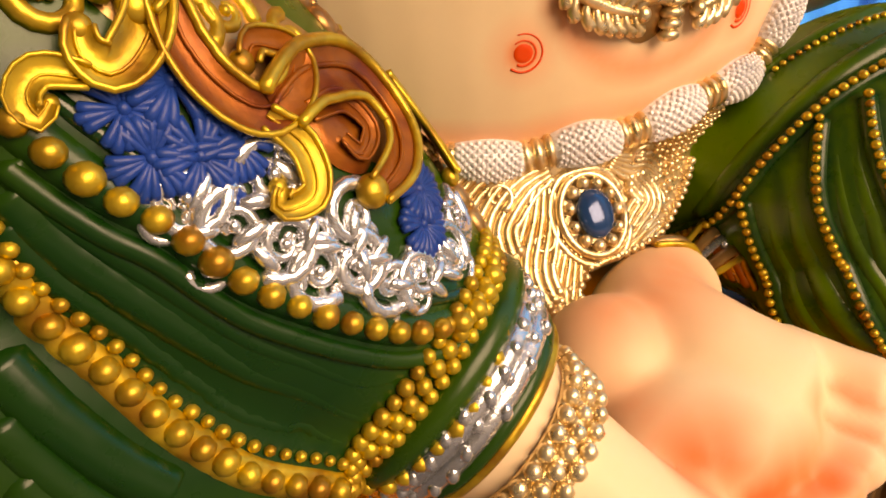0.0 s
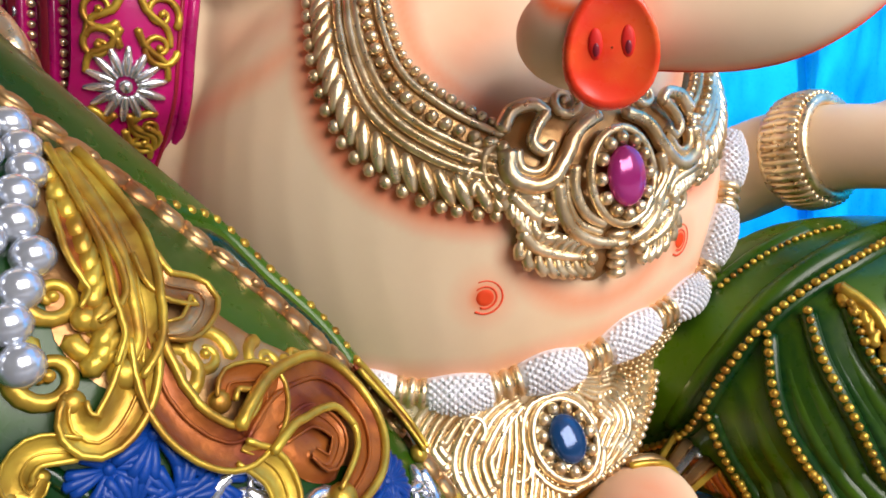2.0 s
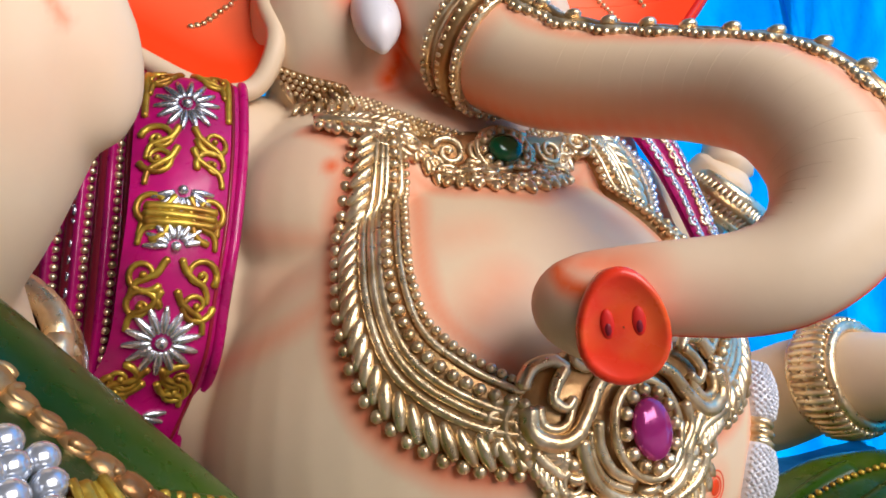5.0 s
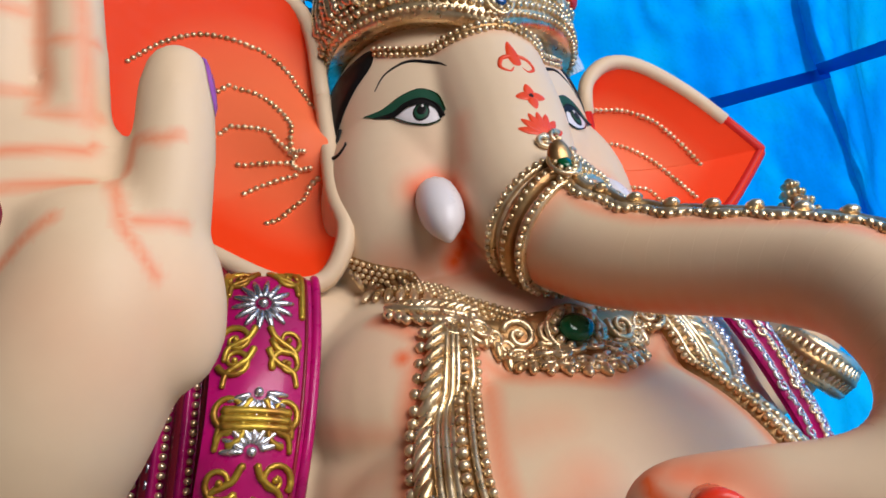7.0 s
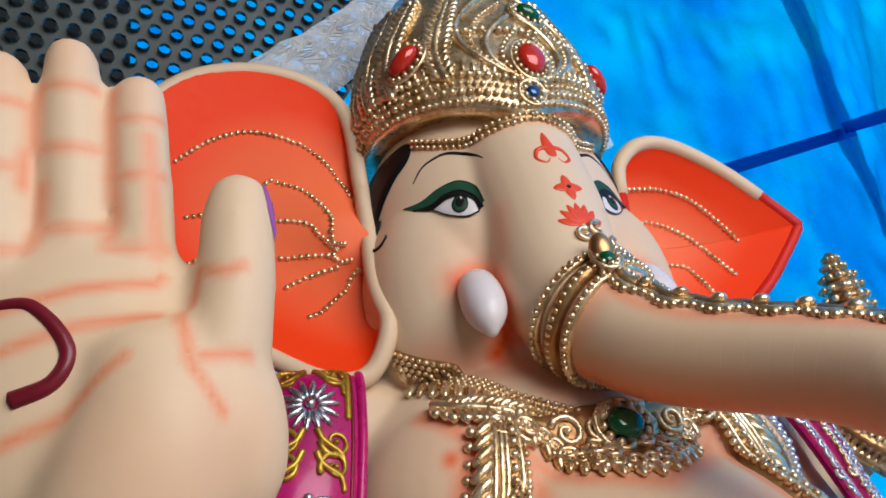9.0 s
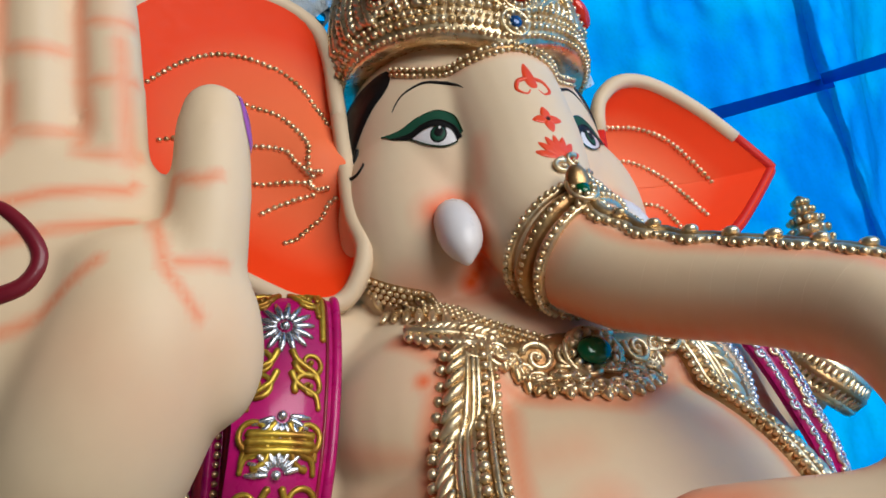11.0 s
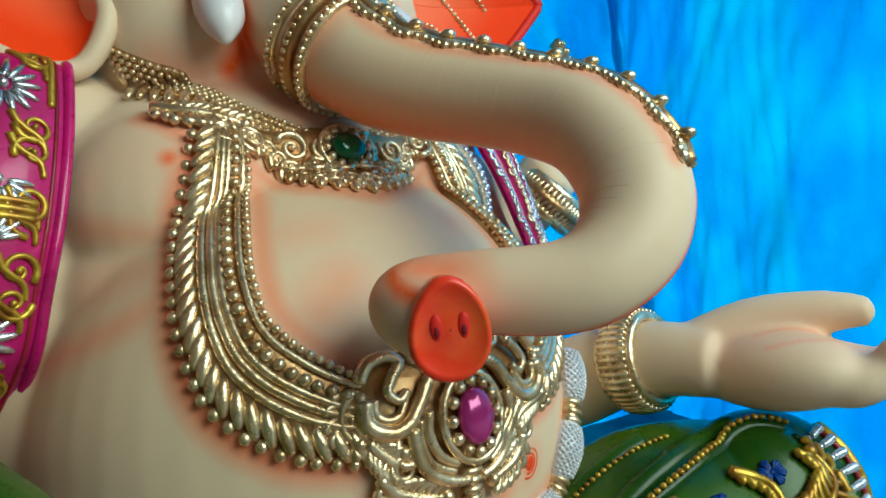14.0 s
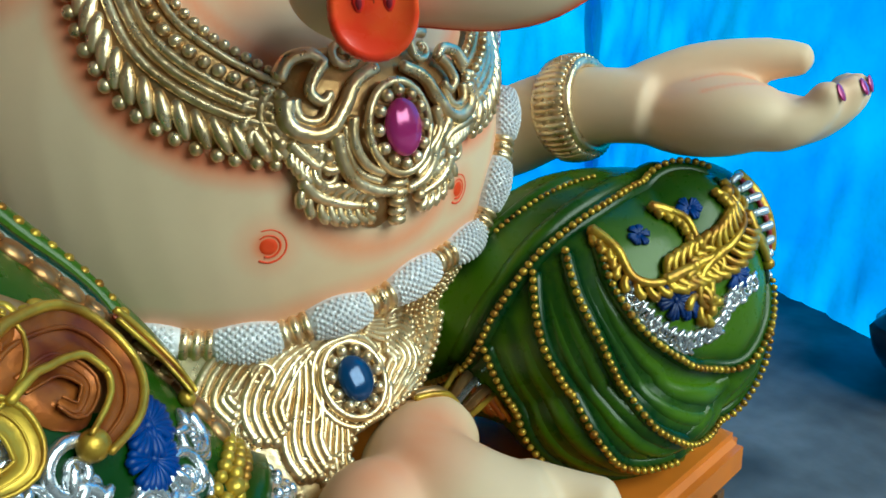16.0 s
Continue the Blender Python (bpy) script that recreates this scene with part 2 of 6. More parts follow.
for x0, z0, x1, z1 in FINGERS:
    tube(body, spline([(x0, 0.585, z0, 0.03), ((x0 + x1) / 2, 0.578, (z0 + z1) / 2, 0.029), (x1, 0.575, z1 - 0.02, 0.026), (x1, 0.576, z1, 0.019)], 6), 0, 16)
# resting palm, its fingers curling up
blob(body, (0.585, 0.5, 0.765), (0.095, 0.15, 0.07), 0, u=28, v=18)
for x0, x1, y1, z1 in ((0.56, 0.615, 0.315, 0.805), (0.6, 0.665, 0.3, 0.81), (0.635, 0.71, 0.305, 0.812), (0.66, 0.745, 0.33, 0.81)):
    tube(body, spline([(x0, 0.44, 0.765, 0.045), ((x0 + x1) / 2, 0.37, 0.75, 0.04), (x1, y1 + 0.015, z1 - 0.03, 0.031), (x1, y1, z1 + 0.005, 0.024)], 6), 0, 14)
tube(body, spline([(0.55, 0.6, 0.81, 0.05), (0.61, 0.53, 0.842, 0.046), (0.665, 0.44, 0.853, 0.038), (0.695, 0.38, 0.85, 0.027)], 6), 0, 14)
blob(body, (-0.15, 0.51, 0.35), (0.08, 0.08, 0.08), 0, u=28, v=18)
blob(body, (-0.1, 0.41, 0.315), (0.13, 0.1, 0.075), 0, u=28, v=18)
# bare shin and the turned-out foot
tube(body, spline([(-0.38, 0.45, 0.45, 0.085), (-0.31, 0.38, 0.37, 0.07), (-0.24, 0.32, 0.3, 0.065), (-0.18, 0.27, 0.255, 0.065)], 6), 0, 20)
tube(body, spline([(0.04, 0.62, 0.345, 0.07), (-0.05, 0.55, 0.345, 0.085), (-0.055, 0.46, 0.335, 0.09), (0.0, 0.39, 0.32, 0.078)], 6), 0, 20)
for k, (x, y, z, r) in enumerate(((0.085, 0.34, 0.335, 0.038), (0.05, 0.305, 0.308, 0.029), (0.01, 0.29, 0.298, 0.026), (-0.03, 0.28, 0.292, 0.023), (-0.068, 0.275, 0.288, 0.021))):
    tube(body, spline([(x - 0.06, y + 0.1, z + 0.01, r * 1.1), (x - 0.02, y + 0.04, z, r), (x, y, z, r * 0.95)], 5), 0, 14)
SKINV, SKINF = melted(body, 0.007, 14)
STATUE.add(SKINV, SKINF, SKIN)


# ---- ears ----
def ear(points, lift, root, cream):
    """A shallow dish between an outline and its root; its rim is cream for a share of the way round, then red."""
    rim = spline(points, 6, True)
    n = len(rim)
    verts, faces = [], []
    rings = (1.0, 0.93, 0.8, 0.6, 0.4, 0.2)
    for k in rings:
        for p in rim:
            q = np.array(root) + (p - root) * k
            q[1] += lift * math.sin(k * math.pi) + 0.02 * (1 - k)
            verts.append(q)
    for j in range(len(rings) - 1):
        for i in range(n):
            a, b = j * n + i, j * n + (i + 1) % n
            faces.append((a, b, b + n, a + n))
    verts.append(np.array(root))
    for i in range(n):
        faces.append(((len(rings) - 1) * n + i, (len(rings) - 1) * n + (i + 1) % n, len(verts) - 1))
    shade = [np.interp(k, (0.2, 0.4, 0.6, 0.8, 1.0), (0.0, 0.12, 0.4, 1.0, 1.0)) + (0.3 if 0.5 < (i / n) < 0.8 else 0) * k for k in rings for i in range(n)] + [0.0]
    EAR_PAINT.append((len(STATUE.v), np.clip(shade, 0, 1)))
    STATUE.add(verts, faces, ORANGE)
    EAR_SKIN.append(BVHTree.FromPolygons([tuple(v) for v in verts], faces))
    back = [v + np.array((0, 0.035, 0)) for v in verts]
    STATUE.add(back, [f[::-1] for f in faces], SKIN)
    loop = np.vstack([rim, rim[:1]])
    cut = int(len(loop) * cream)
    tube(STATUE, [(*p + np.array((0, 0.016, 0)), 0.017) for p in loop[:cut]], SKIN, 8)
    if cream < 1:
        tube(STATUE, [(*p + np.array((0, 0.014, 0)), 0.013) for p in loop[cut - 1:]], CRIMSON, 8)


ear([(-0.29, 1.1, 1.74), (-0.31, 1.12, 1.95), (-0.45, 1.12, 2.03), (-0.62, 1.12, 2.0), (-0.74, 1.12, 1.85), (-0.72, 1.12, 1.65),
     (-0.6, 1.1, 1.5), (-0.47, 1.05, 1.39), (-0.39, 1.02, 1.345), (-0.33, 1.01, 1.355), (-0.295, 1.0, 1.43), (-0.303, 1.03, 1.52)], 0.05, (-0.3, 1.06, 1.62), 1.0)
ear([(0.27, 1.05, 1.7), (0.31, 1.04, 1.8), (0.4, 1.03, 1.82), (0.53, 1.02, 1.745), (0.655, 0.998, 1.605), (0.662, 1.0, 1.59), (0.655, 1.0, 1.575), (0.57, 1.02, 1.48), (0.5, 1.03, 1.42), (0.4, 1.05, 1.3), (0.28, 1.06, 1.36)], 0.05, (0.28, 1.12, 1.6), 0.34)

# ---- draped legs ----
legs = Shape()
LEG_A = spline([(-0.93, 0.58, 0.95, 0.17), (-0.81, 0.55, 0.87, 0.185), (-0.68, 0.52, 0.755, 0.18), (-0.55, 0.5, 0.625, 0.165), (-0.45, 0.475, 0.52, 0.135), (-0.38, 0.44, 0.45, 0.1)], 8)
LEG_B = spline([(0.22, 0.9, 0.4, 0.14), (0.285, 0.77, 0.42, 0.185), (0.38, 0.66, 0.435, 0.24), (0.5, 0.6, 0.44, 0.24), (0.575, 0.55, 0.44, 0.215), (0.62, 0.53, 0.44, 0.15)], 8)
tube(legs, LEG_A, 0, 32)
tube(legs, spline([(-0.32, 0.95, 0.36, 0.14), (-0.445, 0.633, 0.58, 0.125), (-0.526, 0.648, 0.702, 0.125), (-0.625, 0.633, 0.821, 0.125), (-0.703, 0.606, 0.914, 0.125), (-0.736, 0.595, 0.952, 0.125)], 8), 0, 32)
tube(legs, LEG_B, 0, 32)
tube(legs, spline([(-0.85, 0.5, 0.7, 0.19), (-0.68, 0.48, 0.54, 0.17), (-0.52, 0.47, 0.43, 0.13)], 8), 0, 32)
blob(legs, (-0.27, 0.86, 0.42), (0.17, 0.12, 0.15), 0, u=32, v=20)
blob(legs, (0, 1.08, 0.36), (0.42, 0.3, 0.17), 0, u=32, v=20)
blob(legs, (0.605, 0.54, 0.54), (0.13, 0.15, 0.145), 0, u=32, v=20)
blob(legs, (0.4, 0.56, 0.32), (0.22, 0.185, 0.15), 0, u=32, v=20)
blob(legs, (0.52, 0.52, 0.43), (0.16, 0.168, 0.26), 0, u=32, v=20)
LEGV, LEGF = melted(legs, 0.009, 6)
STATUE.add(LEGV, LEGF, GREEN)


# ---- ornaments moulded onto the statue ----
ALL = BVHTree.FromPolygons(STATUE.v, STATUE.f)
SKINT = BVHTree.FromPolygons([tuple(p) for p in SKINV], SKINF)
LEGT = BVHTree.FromPolygons([tuple(p) for p in LEGV], LEGF)
SPRAY, DRAPE_SHADE = [], []


def spray(pts, reach, amount):
    """Airbrush along a line: every skin point within reach takes some orange."""
    for p in even(pts, reach * 0.35):
        SPRAY.append((*SKINT.find_nearest(Vector(p[:3]))[0], reach, amount))


def ground(p, tree=None):
    co, n, _, _ = (tree or ALL).find_nearest(Vector(p[:3]))
    return co, n


def snap(pts, lift, tree=None):
    out = []
    for p in pts:
        co, n = ground(p, tree)
        out.append([*(co + n * lift), *p[3:]])
    return np.array(out)


def axes(n, up=(0, 0, 1)):
    """Across, up along the surface, and out of it."""
    v = Vector(up) - n * n.dot(Vector(up))
    v = v.normalized() if v.length > 1e-4 else n.orthogonal().normalized()
    return v.cross(n).normalized(), v, n


def frame3(n, up=(0, 0, 1)):
    return Matrix(axes(n, up)).transposed()


def beads(pts, gap, r, mat, tree=None, lift=0.3, steps=8):
    for p in even(snap(spline(pts, steps), 0, tree), gap):
        co, n = ground(p, tree)
        q = r * random.uniform(0.88, 1.1)
        blob(STATUE, co + n * r * lift, (q, q, q * 0.9), mat, u=8, v=6)


def rope(pts, r0, r1, mat, tree=None, lift=0.0, sides=8, steps=8):
    p = snap(spline(pts, steps), lift, tree)
    n = len(p)
    tube(STATUE, [(*q[:3], r0 + (r1 - r0) * i / (n - 1)) for i, q in enumerate(p)], mat, sides)


def scroll(p, size, mat, turn=0.0, flip=1, tree=None, wire=0.17, turns=1.5, lift=0.0):
    """A curled acanthus scroll lying on the surface, with a knob in its eye."""
    co, n = ground(p, tree)
    a, b, n = axes(n)
    pts = []
    for i in range(22):
        k = i / 21
        ang = turn + flip * turns * 2 * math.pi * k
        rad = size * (1 - 0.82 * k)
        q = co + (a * math.cos(ang) + b * math.sin(ang)) * rad
        s, m = ground(q, tree)
        pts.append((*(s + m * (lift + size * 0.08)), size * wire * (1.1 - 0.6 * k)))
    tube(STATUE, pts, mat, 7)
    blob(STATUE, co + n * (lift + size * 0.15), (size * 0.2, size * 0.2, size * 0.2), mat, u=8, v=6)


def leaf(p, way, length, width, mat, tree=None, thick=0.5, lift=0.0):
    """A plump teardrop lying on the surface along a way."""
    co, n = ground(p, tree)
    w = Vector(way)
    w = (w - n * w.dot(n)).normalized()
    side = n.cross(w)
    pts = []
    for i in range(8):
        k = i / 7
        q = co + w * length * (k - 0.5) + n * lift
        pts.append((*q, width * (0.25 + 0.75 * math.sin(math.pi * (0.15 + 0.75 * k)))))
    tube(STATUE, pts, mat, 8)


def flower(p, size, petals, mat, tree=None, heart=None):
    co, n = ground(p, tree)
    a, b, n = axes(n)
    f = frame3(n)
    for i in range(petals):
        t = 2 * math.pi * (i + random.uniform(-0.15, 0.15)) / petals
        for k, o in enumerate((-0.26, 0.0, 0.26)):
            d = a * math.cos(t + o) + b * math.sin(t + o)
            row = []
            for u in np.linspace(0.1, 1.0, 6):
                at, m = ground(co + d * size * u * (1.0 if k == 1 else 0.92), tree)
                row.append((*(at + m * size * (0.06 + 0.14 * math.sin(2.6 * u))), size * (0.07 + 0.1 * u)))
            tube(STATUE, row, mat, 7)
    blob(STATUE, co + n * size * 0.1, (size * 0.2,) * 3, heart if heart is not None else mat, u=10, v=8)


def gem(co, n, rx, rz, mat, ring=GOLD, bead=0.008, spin=0.0):
    f = frame3(n) @ Matrix.Rotation(spin, 3, "Z")
    blob(STATUE, co + n * rx * 0.25, (rx, rz, rx * 0.5), mat, f, 24, 14)
    count = int(2 * math.pi * (rx + rz) / 2 / (bead * 1.9))
    for i in range(count):
        t = 2 * math.pi * i / count
        q = co + f @ Vector(((rx + bead) * math.cos(t), (rz + bead) * math.sin(t), bead * 0.5))
        blob(STATUE, q, (bead, bead, bead), ring, u=8, v=6)
    ringpts = [(*(co + f @ Vector(((rx + bead * 2.4) * math.cos(t), (rz + bead * 2.4) * math.sin(t), 0))), bead * 0.7) for t in np.linspace(0, 2 * math.pi, 30)]
    tube(STATUE, ringpts, ring, 6)


def patch(pts, mat, lift, tree=None, steps=4, smooth=True, rings=(1.0, 0.75, 0.5, 0.25)):
    """A painted or raised field inside a closed outline on the surface."""
    edge = spline(pts, steps, True) if smooth else even(list(pts) + [pts[0]], 0.006)[:-1]
    mid = edge.mean(0)
    n = len(edge)
    verts, faces = [], []
    for j, k in enumerate(rings):
        verts.extend(snap([mid + (p - mid) * k for p in edge], lift * (0.25 if j == 0 else 1.0), tree)[:, :3])
    verts.append(snap([mid], lift, tree)[0][:3])
    for j in range(len(rings) - 1):
        for i in range(n):
            a, b = j * n + i, j * n + (i + 1) % n
            faces.append((a, b, b + n, a + n))
    for i in range(n):
        faces.append(((len(rings) - 1) * n + i, (len(rings) - 1) * n + (i + 1) % n, len(verts) - 1))
    STATUE.add(verts, faces, mat)


def sheet(left, right, mat, bulge=0.0, cols=10, wave=0.0, waves=3, thick=0.012):
    """A cloth strip between two edges."""
    l, r = spline(left, 8), spline(right, 8)
    n = len(l)
    verts, faces = [], []
    for side in (0, 1):
        for i in range(n):
            for j in range(cols + 1):
                k = j / cols
                p = l[i] + (r[i] - l[i]) * k
                p = p + np.array((0, -bulge * math.sin(math.pi * k) - wave * math.sin(2 * math.pi * waves * k) + side * thick, 0))
                verts.append(p)
    m = n * (cols + 1)
    for i in range(n - 1):
        for j in range(cols):
            a = i * (cols + 1) + j
            faces.append((a, a + cols + 1, a + cols + 2, a + 1))
            faces.append((m + a, m + a + 1, m + a + cols + 2, m + a + cols + 1))
    STATUE.add(verts, faces, mat)
    return BVHTree.FromPolygons([tuple(v) for v in verts], faces[::2])


def shift_down(pts):
    return [(x * 1.1, y, z - 0.03) for x, y, z in pts]


def belly(x, z, lift=0.0):
    """A point on the belly's front, and the way out of it."""
    zz = max(z, 0.475)
    k = max(0.02, 1 - (x / 0.46) ** 2 - ((zz - 0.77) / 0.43) ** 2)
    y = 1.0 - 0.377 * math.sqrt(k)
    n = Vector((x / 0.46 ** 2, (y - 1.0) / 0.377 ** 2, (zz - 0.77) / 0.43 ** 2)).normalized()
    return Vector((x, y, z)) + n * lift, n


def along(c, count):
    """Points at even steps along a smooth curve."""
    p = even(spline(c, 6), 0.004)
    return np.array([p[int(k * (len(p) - 1))] for k in np.linspace(0.02, 0.98, count)])


def stain_shade(pts, reach, amount, tree):
    """Darkens the green along a line of the drapery: second green paint, and shade put into the colour."""
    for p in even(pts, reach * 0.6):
        DRAPE_SHADE.append((*ground(p, tree)[0], reach, amount))


def ribbon(a, b, mat, lift, tree, steps=6, cols=4):
    """A painted strip between two lines on the surface."""
    a, b = spline(a, steps), spline(b, steps)
    verts = [snap([p + (q - p) * k / cols], lift, tree)[0] for p, q in zip(a, b) for k in range(cols + 1)]
    m = cols + 1
    STATUE.add(verts, [(i * m + j, i * m + j + 1, (i + 1) * m + j + 1, (i + 1) * m + j) for i in range(len(a) - 1) for j in range(cols)], mat)


def plume(c, wide, mat, tree, sides=(1,), gap=0.015, lift=0.004, r=0.006):
    """An acanthus leaf: a tapering spine with rounded lobes curling off it."""
    p = even(snap(spline(c, 8), 0.0, tree), 0.004)
    n = len(p)
    tube(STATUE, [(*(Vector(q) + ground(q, tree)[1] * (lift + r * 0.5)), r * (1.5 - 0.8 * i / n)) for i, q in enumerate(p)], mat, 8)
    for i in range(2, n - 1, max(2, int(gap / 0.004))):
        size = wide * (0.5 + 0.5 * math.sin(math.pi * (0.15 + 0.75 * i / n)))
        co, nn = ground(p[i], tree)
        d = Vector(p[min(i + 1, n - 1)] - p[max(i - 1, 0)]).normalized()
        for s in sides:
            row = []
            for u in np.linspace(0, 1, 6):
                q = co + nn.cross(d) * s * size * math.sin(1.5 * u) + d * size * 0.8 * u * u
                at, m = ground(q, tree)
                row.append((*(at + m * (lift + size * 0.16 * math.sin(2.4 * u))), r * (0.75 + 0.55 * u)))
            tube(STATUE, row, mat, 7)
    co, nn = ground(p[-1], tree)
    blob(STATUE, co + nn * (lift + r * 0.5), (r * 1.6,) * 3, mat, u=10, v=8)


def flutes(c, wide, mat, tree):
    """A long leaf of smooth ribs side by side, gathered at its root and curling at its tip."""
    p = even(snap(spline(c, 8), 0.0, tree), 0.005)
    n = len(p)
    for o in (-1.0, -0.5, 0.0, 0.5, 1.0):
        row = []
        for i in range(n):
            k = i / (n - 1)
            co, nn = ground(p[i], tree)
            d = Vector(p[min(i + 1, n - 1)] - p[max(i - 1, 0)]).normalized()
            q = co + nn.cross(d) * o * wide * (0.3 + 0.7 * math.sin(math.pi * (0.1 + 0.62 * k))) - d * abs(o) * wide * 0.5 * k
            at, m = ground(q, tree)
            m = m if m.y < 0 else -m
            row.append((*(at + m * 0.003), wide * (0.2 + 0.12 * k)))
        tube(STATUE, row, mat, 8)
        blob(STATUE, row[-1][:3], (wide * 0.36,) * 3, mat, u=10, v=8)


def curl(c, wide, rim, inner, tree):
    """A broad scroll: a hollowed band between two raised rims, rolled into a knob at its end."""
    p = even(snap(spline(c, 8), 0.0, tree), 0.004)
    n = len(p)
    verts, edges = [], ([], [], [])
    for i in range(n):
        k = i / (n - 1)
        co, nn = ground(p[i], tree)
        d = Vector(p[min(i + 1, n - 1)] - p[max(i - 1, 0)]).normalized()
        spread = wide * (0.3 + 0.7 * math.sin(math.pi * min(1, 0.2 + 0.72 * k)))
        for o in np.linspace(-1, 1, 7):
            at, m = ground(co + nn.cross(d) * o * spread, tree)
            verts.append(at + m * (0.008 + wide * 0.4 * o * o))
        for row, o, f in zip(edges, (-1, 1, 0.25), (0.17, 0.23, 0.1)):
            at, m = ground(co + nn.cross(d) * o * spread, tree)
            row.append((*(at + m * (0.008 + wide * (0.4 if abs(o) == 1 else 0.12))), wide * f * (1.1 - 0.4 * k)))
    STATUE.add(verts, [(i * 7 + j, i * 7 + j + 1, (i + 1) * 7 + j + 1, (i + 1) * 7 + j) for i in range(n - 1) for j in range(6)], inner)
    for row, m in zip(edges, (rim, rim, inner)):
        tube(STATUE, row, m, 8)
    co, nn = ground(p[-1], tree)
    blob(STATUE, co + nn * wide * 0.45, (wide * 0.62, wide * 0.62, wide * 0.5), rim, frame3(nn), 14, 10)


# necklace: band, bead rows, ridges and scalloped edge, on both sides of the chest
NECK_IN = [(-0.161, 0.878, 1.218), (-0.179, 0.821, 1.108), (-0.213, 0.746, 1.016), (-0.213, 0.71, 0.957), (-0.181, 0.678, 0.912), (-0.136, 0.654, 0.879)]
NECK_OUT = [(-0.221, 0.877, 1.215), (-0.261, 0.858, 1.102), (-0.296, 0.793, 0.998), (-0.305, 0.754, 0.927), (-0.291, 0.722, 0.865), (-0.252, 0.689, 0.821), (-0.208, 0.666, 0.796), (-0.153, 0.646, 0.785)]
for s in (-1, 1):
    inn, out = ([(abs(x) * s, y, z) for x, y, z in c] for c in (NECK_IN, NECK_OUT))
    a, b = even(spline(inn, 8), 0.0115), even(spline(out, 8), 0.0115)
    n = 36
    a, b = (c[np.linspace(0, len(c) - 1, n).round().astype(int)] for c in (a, b))
    verts, faces = [], []
    prof = [(0, -0.004), (0.06, 0.012), (0.3, 0.016), (0.5, 0.013), (0.75, 0.016), (0.93, 0.01), (1, -0.004)]
    for i in range(n):
        for k, h in prof:
            co, nn = ground(a[i] + (b[i] - a[i]) * k, SKINT)
            verts.append(co + nn * h)
    m = len(prof)
    for i in range(n - 1):
        for j in range(m - 1):
            faces.append((i * m + j, i * m + j + 1, (i + 1) * m + j + 1, (i + 1) * m + j)[::s])
    STATUE.add(verts, faces, BRONZE)
    line = lambda k: [a[i] + (b[i] - a[i]) * k for i in range(0, n, 3)] + [a[-1] + (b[-1] - a[-1]) * k]
    beads(line(0.05), 0.0125, 0.0062, GOLD, SKINT, 2.4, 3)
    rope(line(0.16), 0.005, 0.005, GOLD, SKINT, 0.016, 6, 3)
    beads(line(0.3), 0.017, 0.0078, GOLD, SKINT, 2.5, 3)
    for k in (0.42, 0.52, 0.64):
        rope(line(k), 0.0055, 0.0065, GOLD, SKINT, 0.015, 6, 3)
    edge = even(line(0.86), 0.021)
    for i, p in enumerate(edge):
        d = edge[min(i + 1, len(edge) - 1)] - edge[max(i - 1, 0)]
        o = b[int(i / len(edge) * (n - 1))] - a[int(i / len(edge) * (n - 1))]
        leaf(p, d * 1.0 / np.linalg.norm(d) + o / np.linalg.norm(o) * 1.3, 0.042, 0.0095, GOLD, SKINT, lift=0.013)
        blob(STATUE, Vector(p) + Vector(o).normalized() * 0.022 + ground(p, SKINT)[1] * 0.009, (0.0085,) * 3, GOLD, u=8, v=6)
    spray(line(1.12), 0.035, 0.75)
    spray(line(-0.12), 0.025, 0.5)

# pendant with its pink stone
patch([(-0.15, 0.625, 0.865), (-0.151, 0.63, 0.819), (-0.135, 0.636, 0.769), (-0.13, 0.636, 0.734), (-0.091, 0.617, 0.71), (-0.04, 0.621, 0.676), (-0.01, 0.613, 0.682), (0.03, 0.607, 0.71), (0.07, 0.615, 0.75), (0.095, 0.62, 0.785), (0.15, 0.626, 0.79), (0.18, 0.638, 0.85), (0.133, 0.653, 0.885), (0.0, 0.65, 0.9), (-0.097, 0.648, 0.9)], BRONZE, 0.012, SKINT)
g, gn = belly(0.0, 0.803, 0.022)
gem(g, gn, 0.028, 0.037, PINK, GOLD, 0.0085)
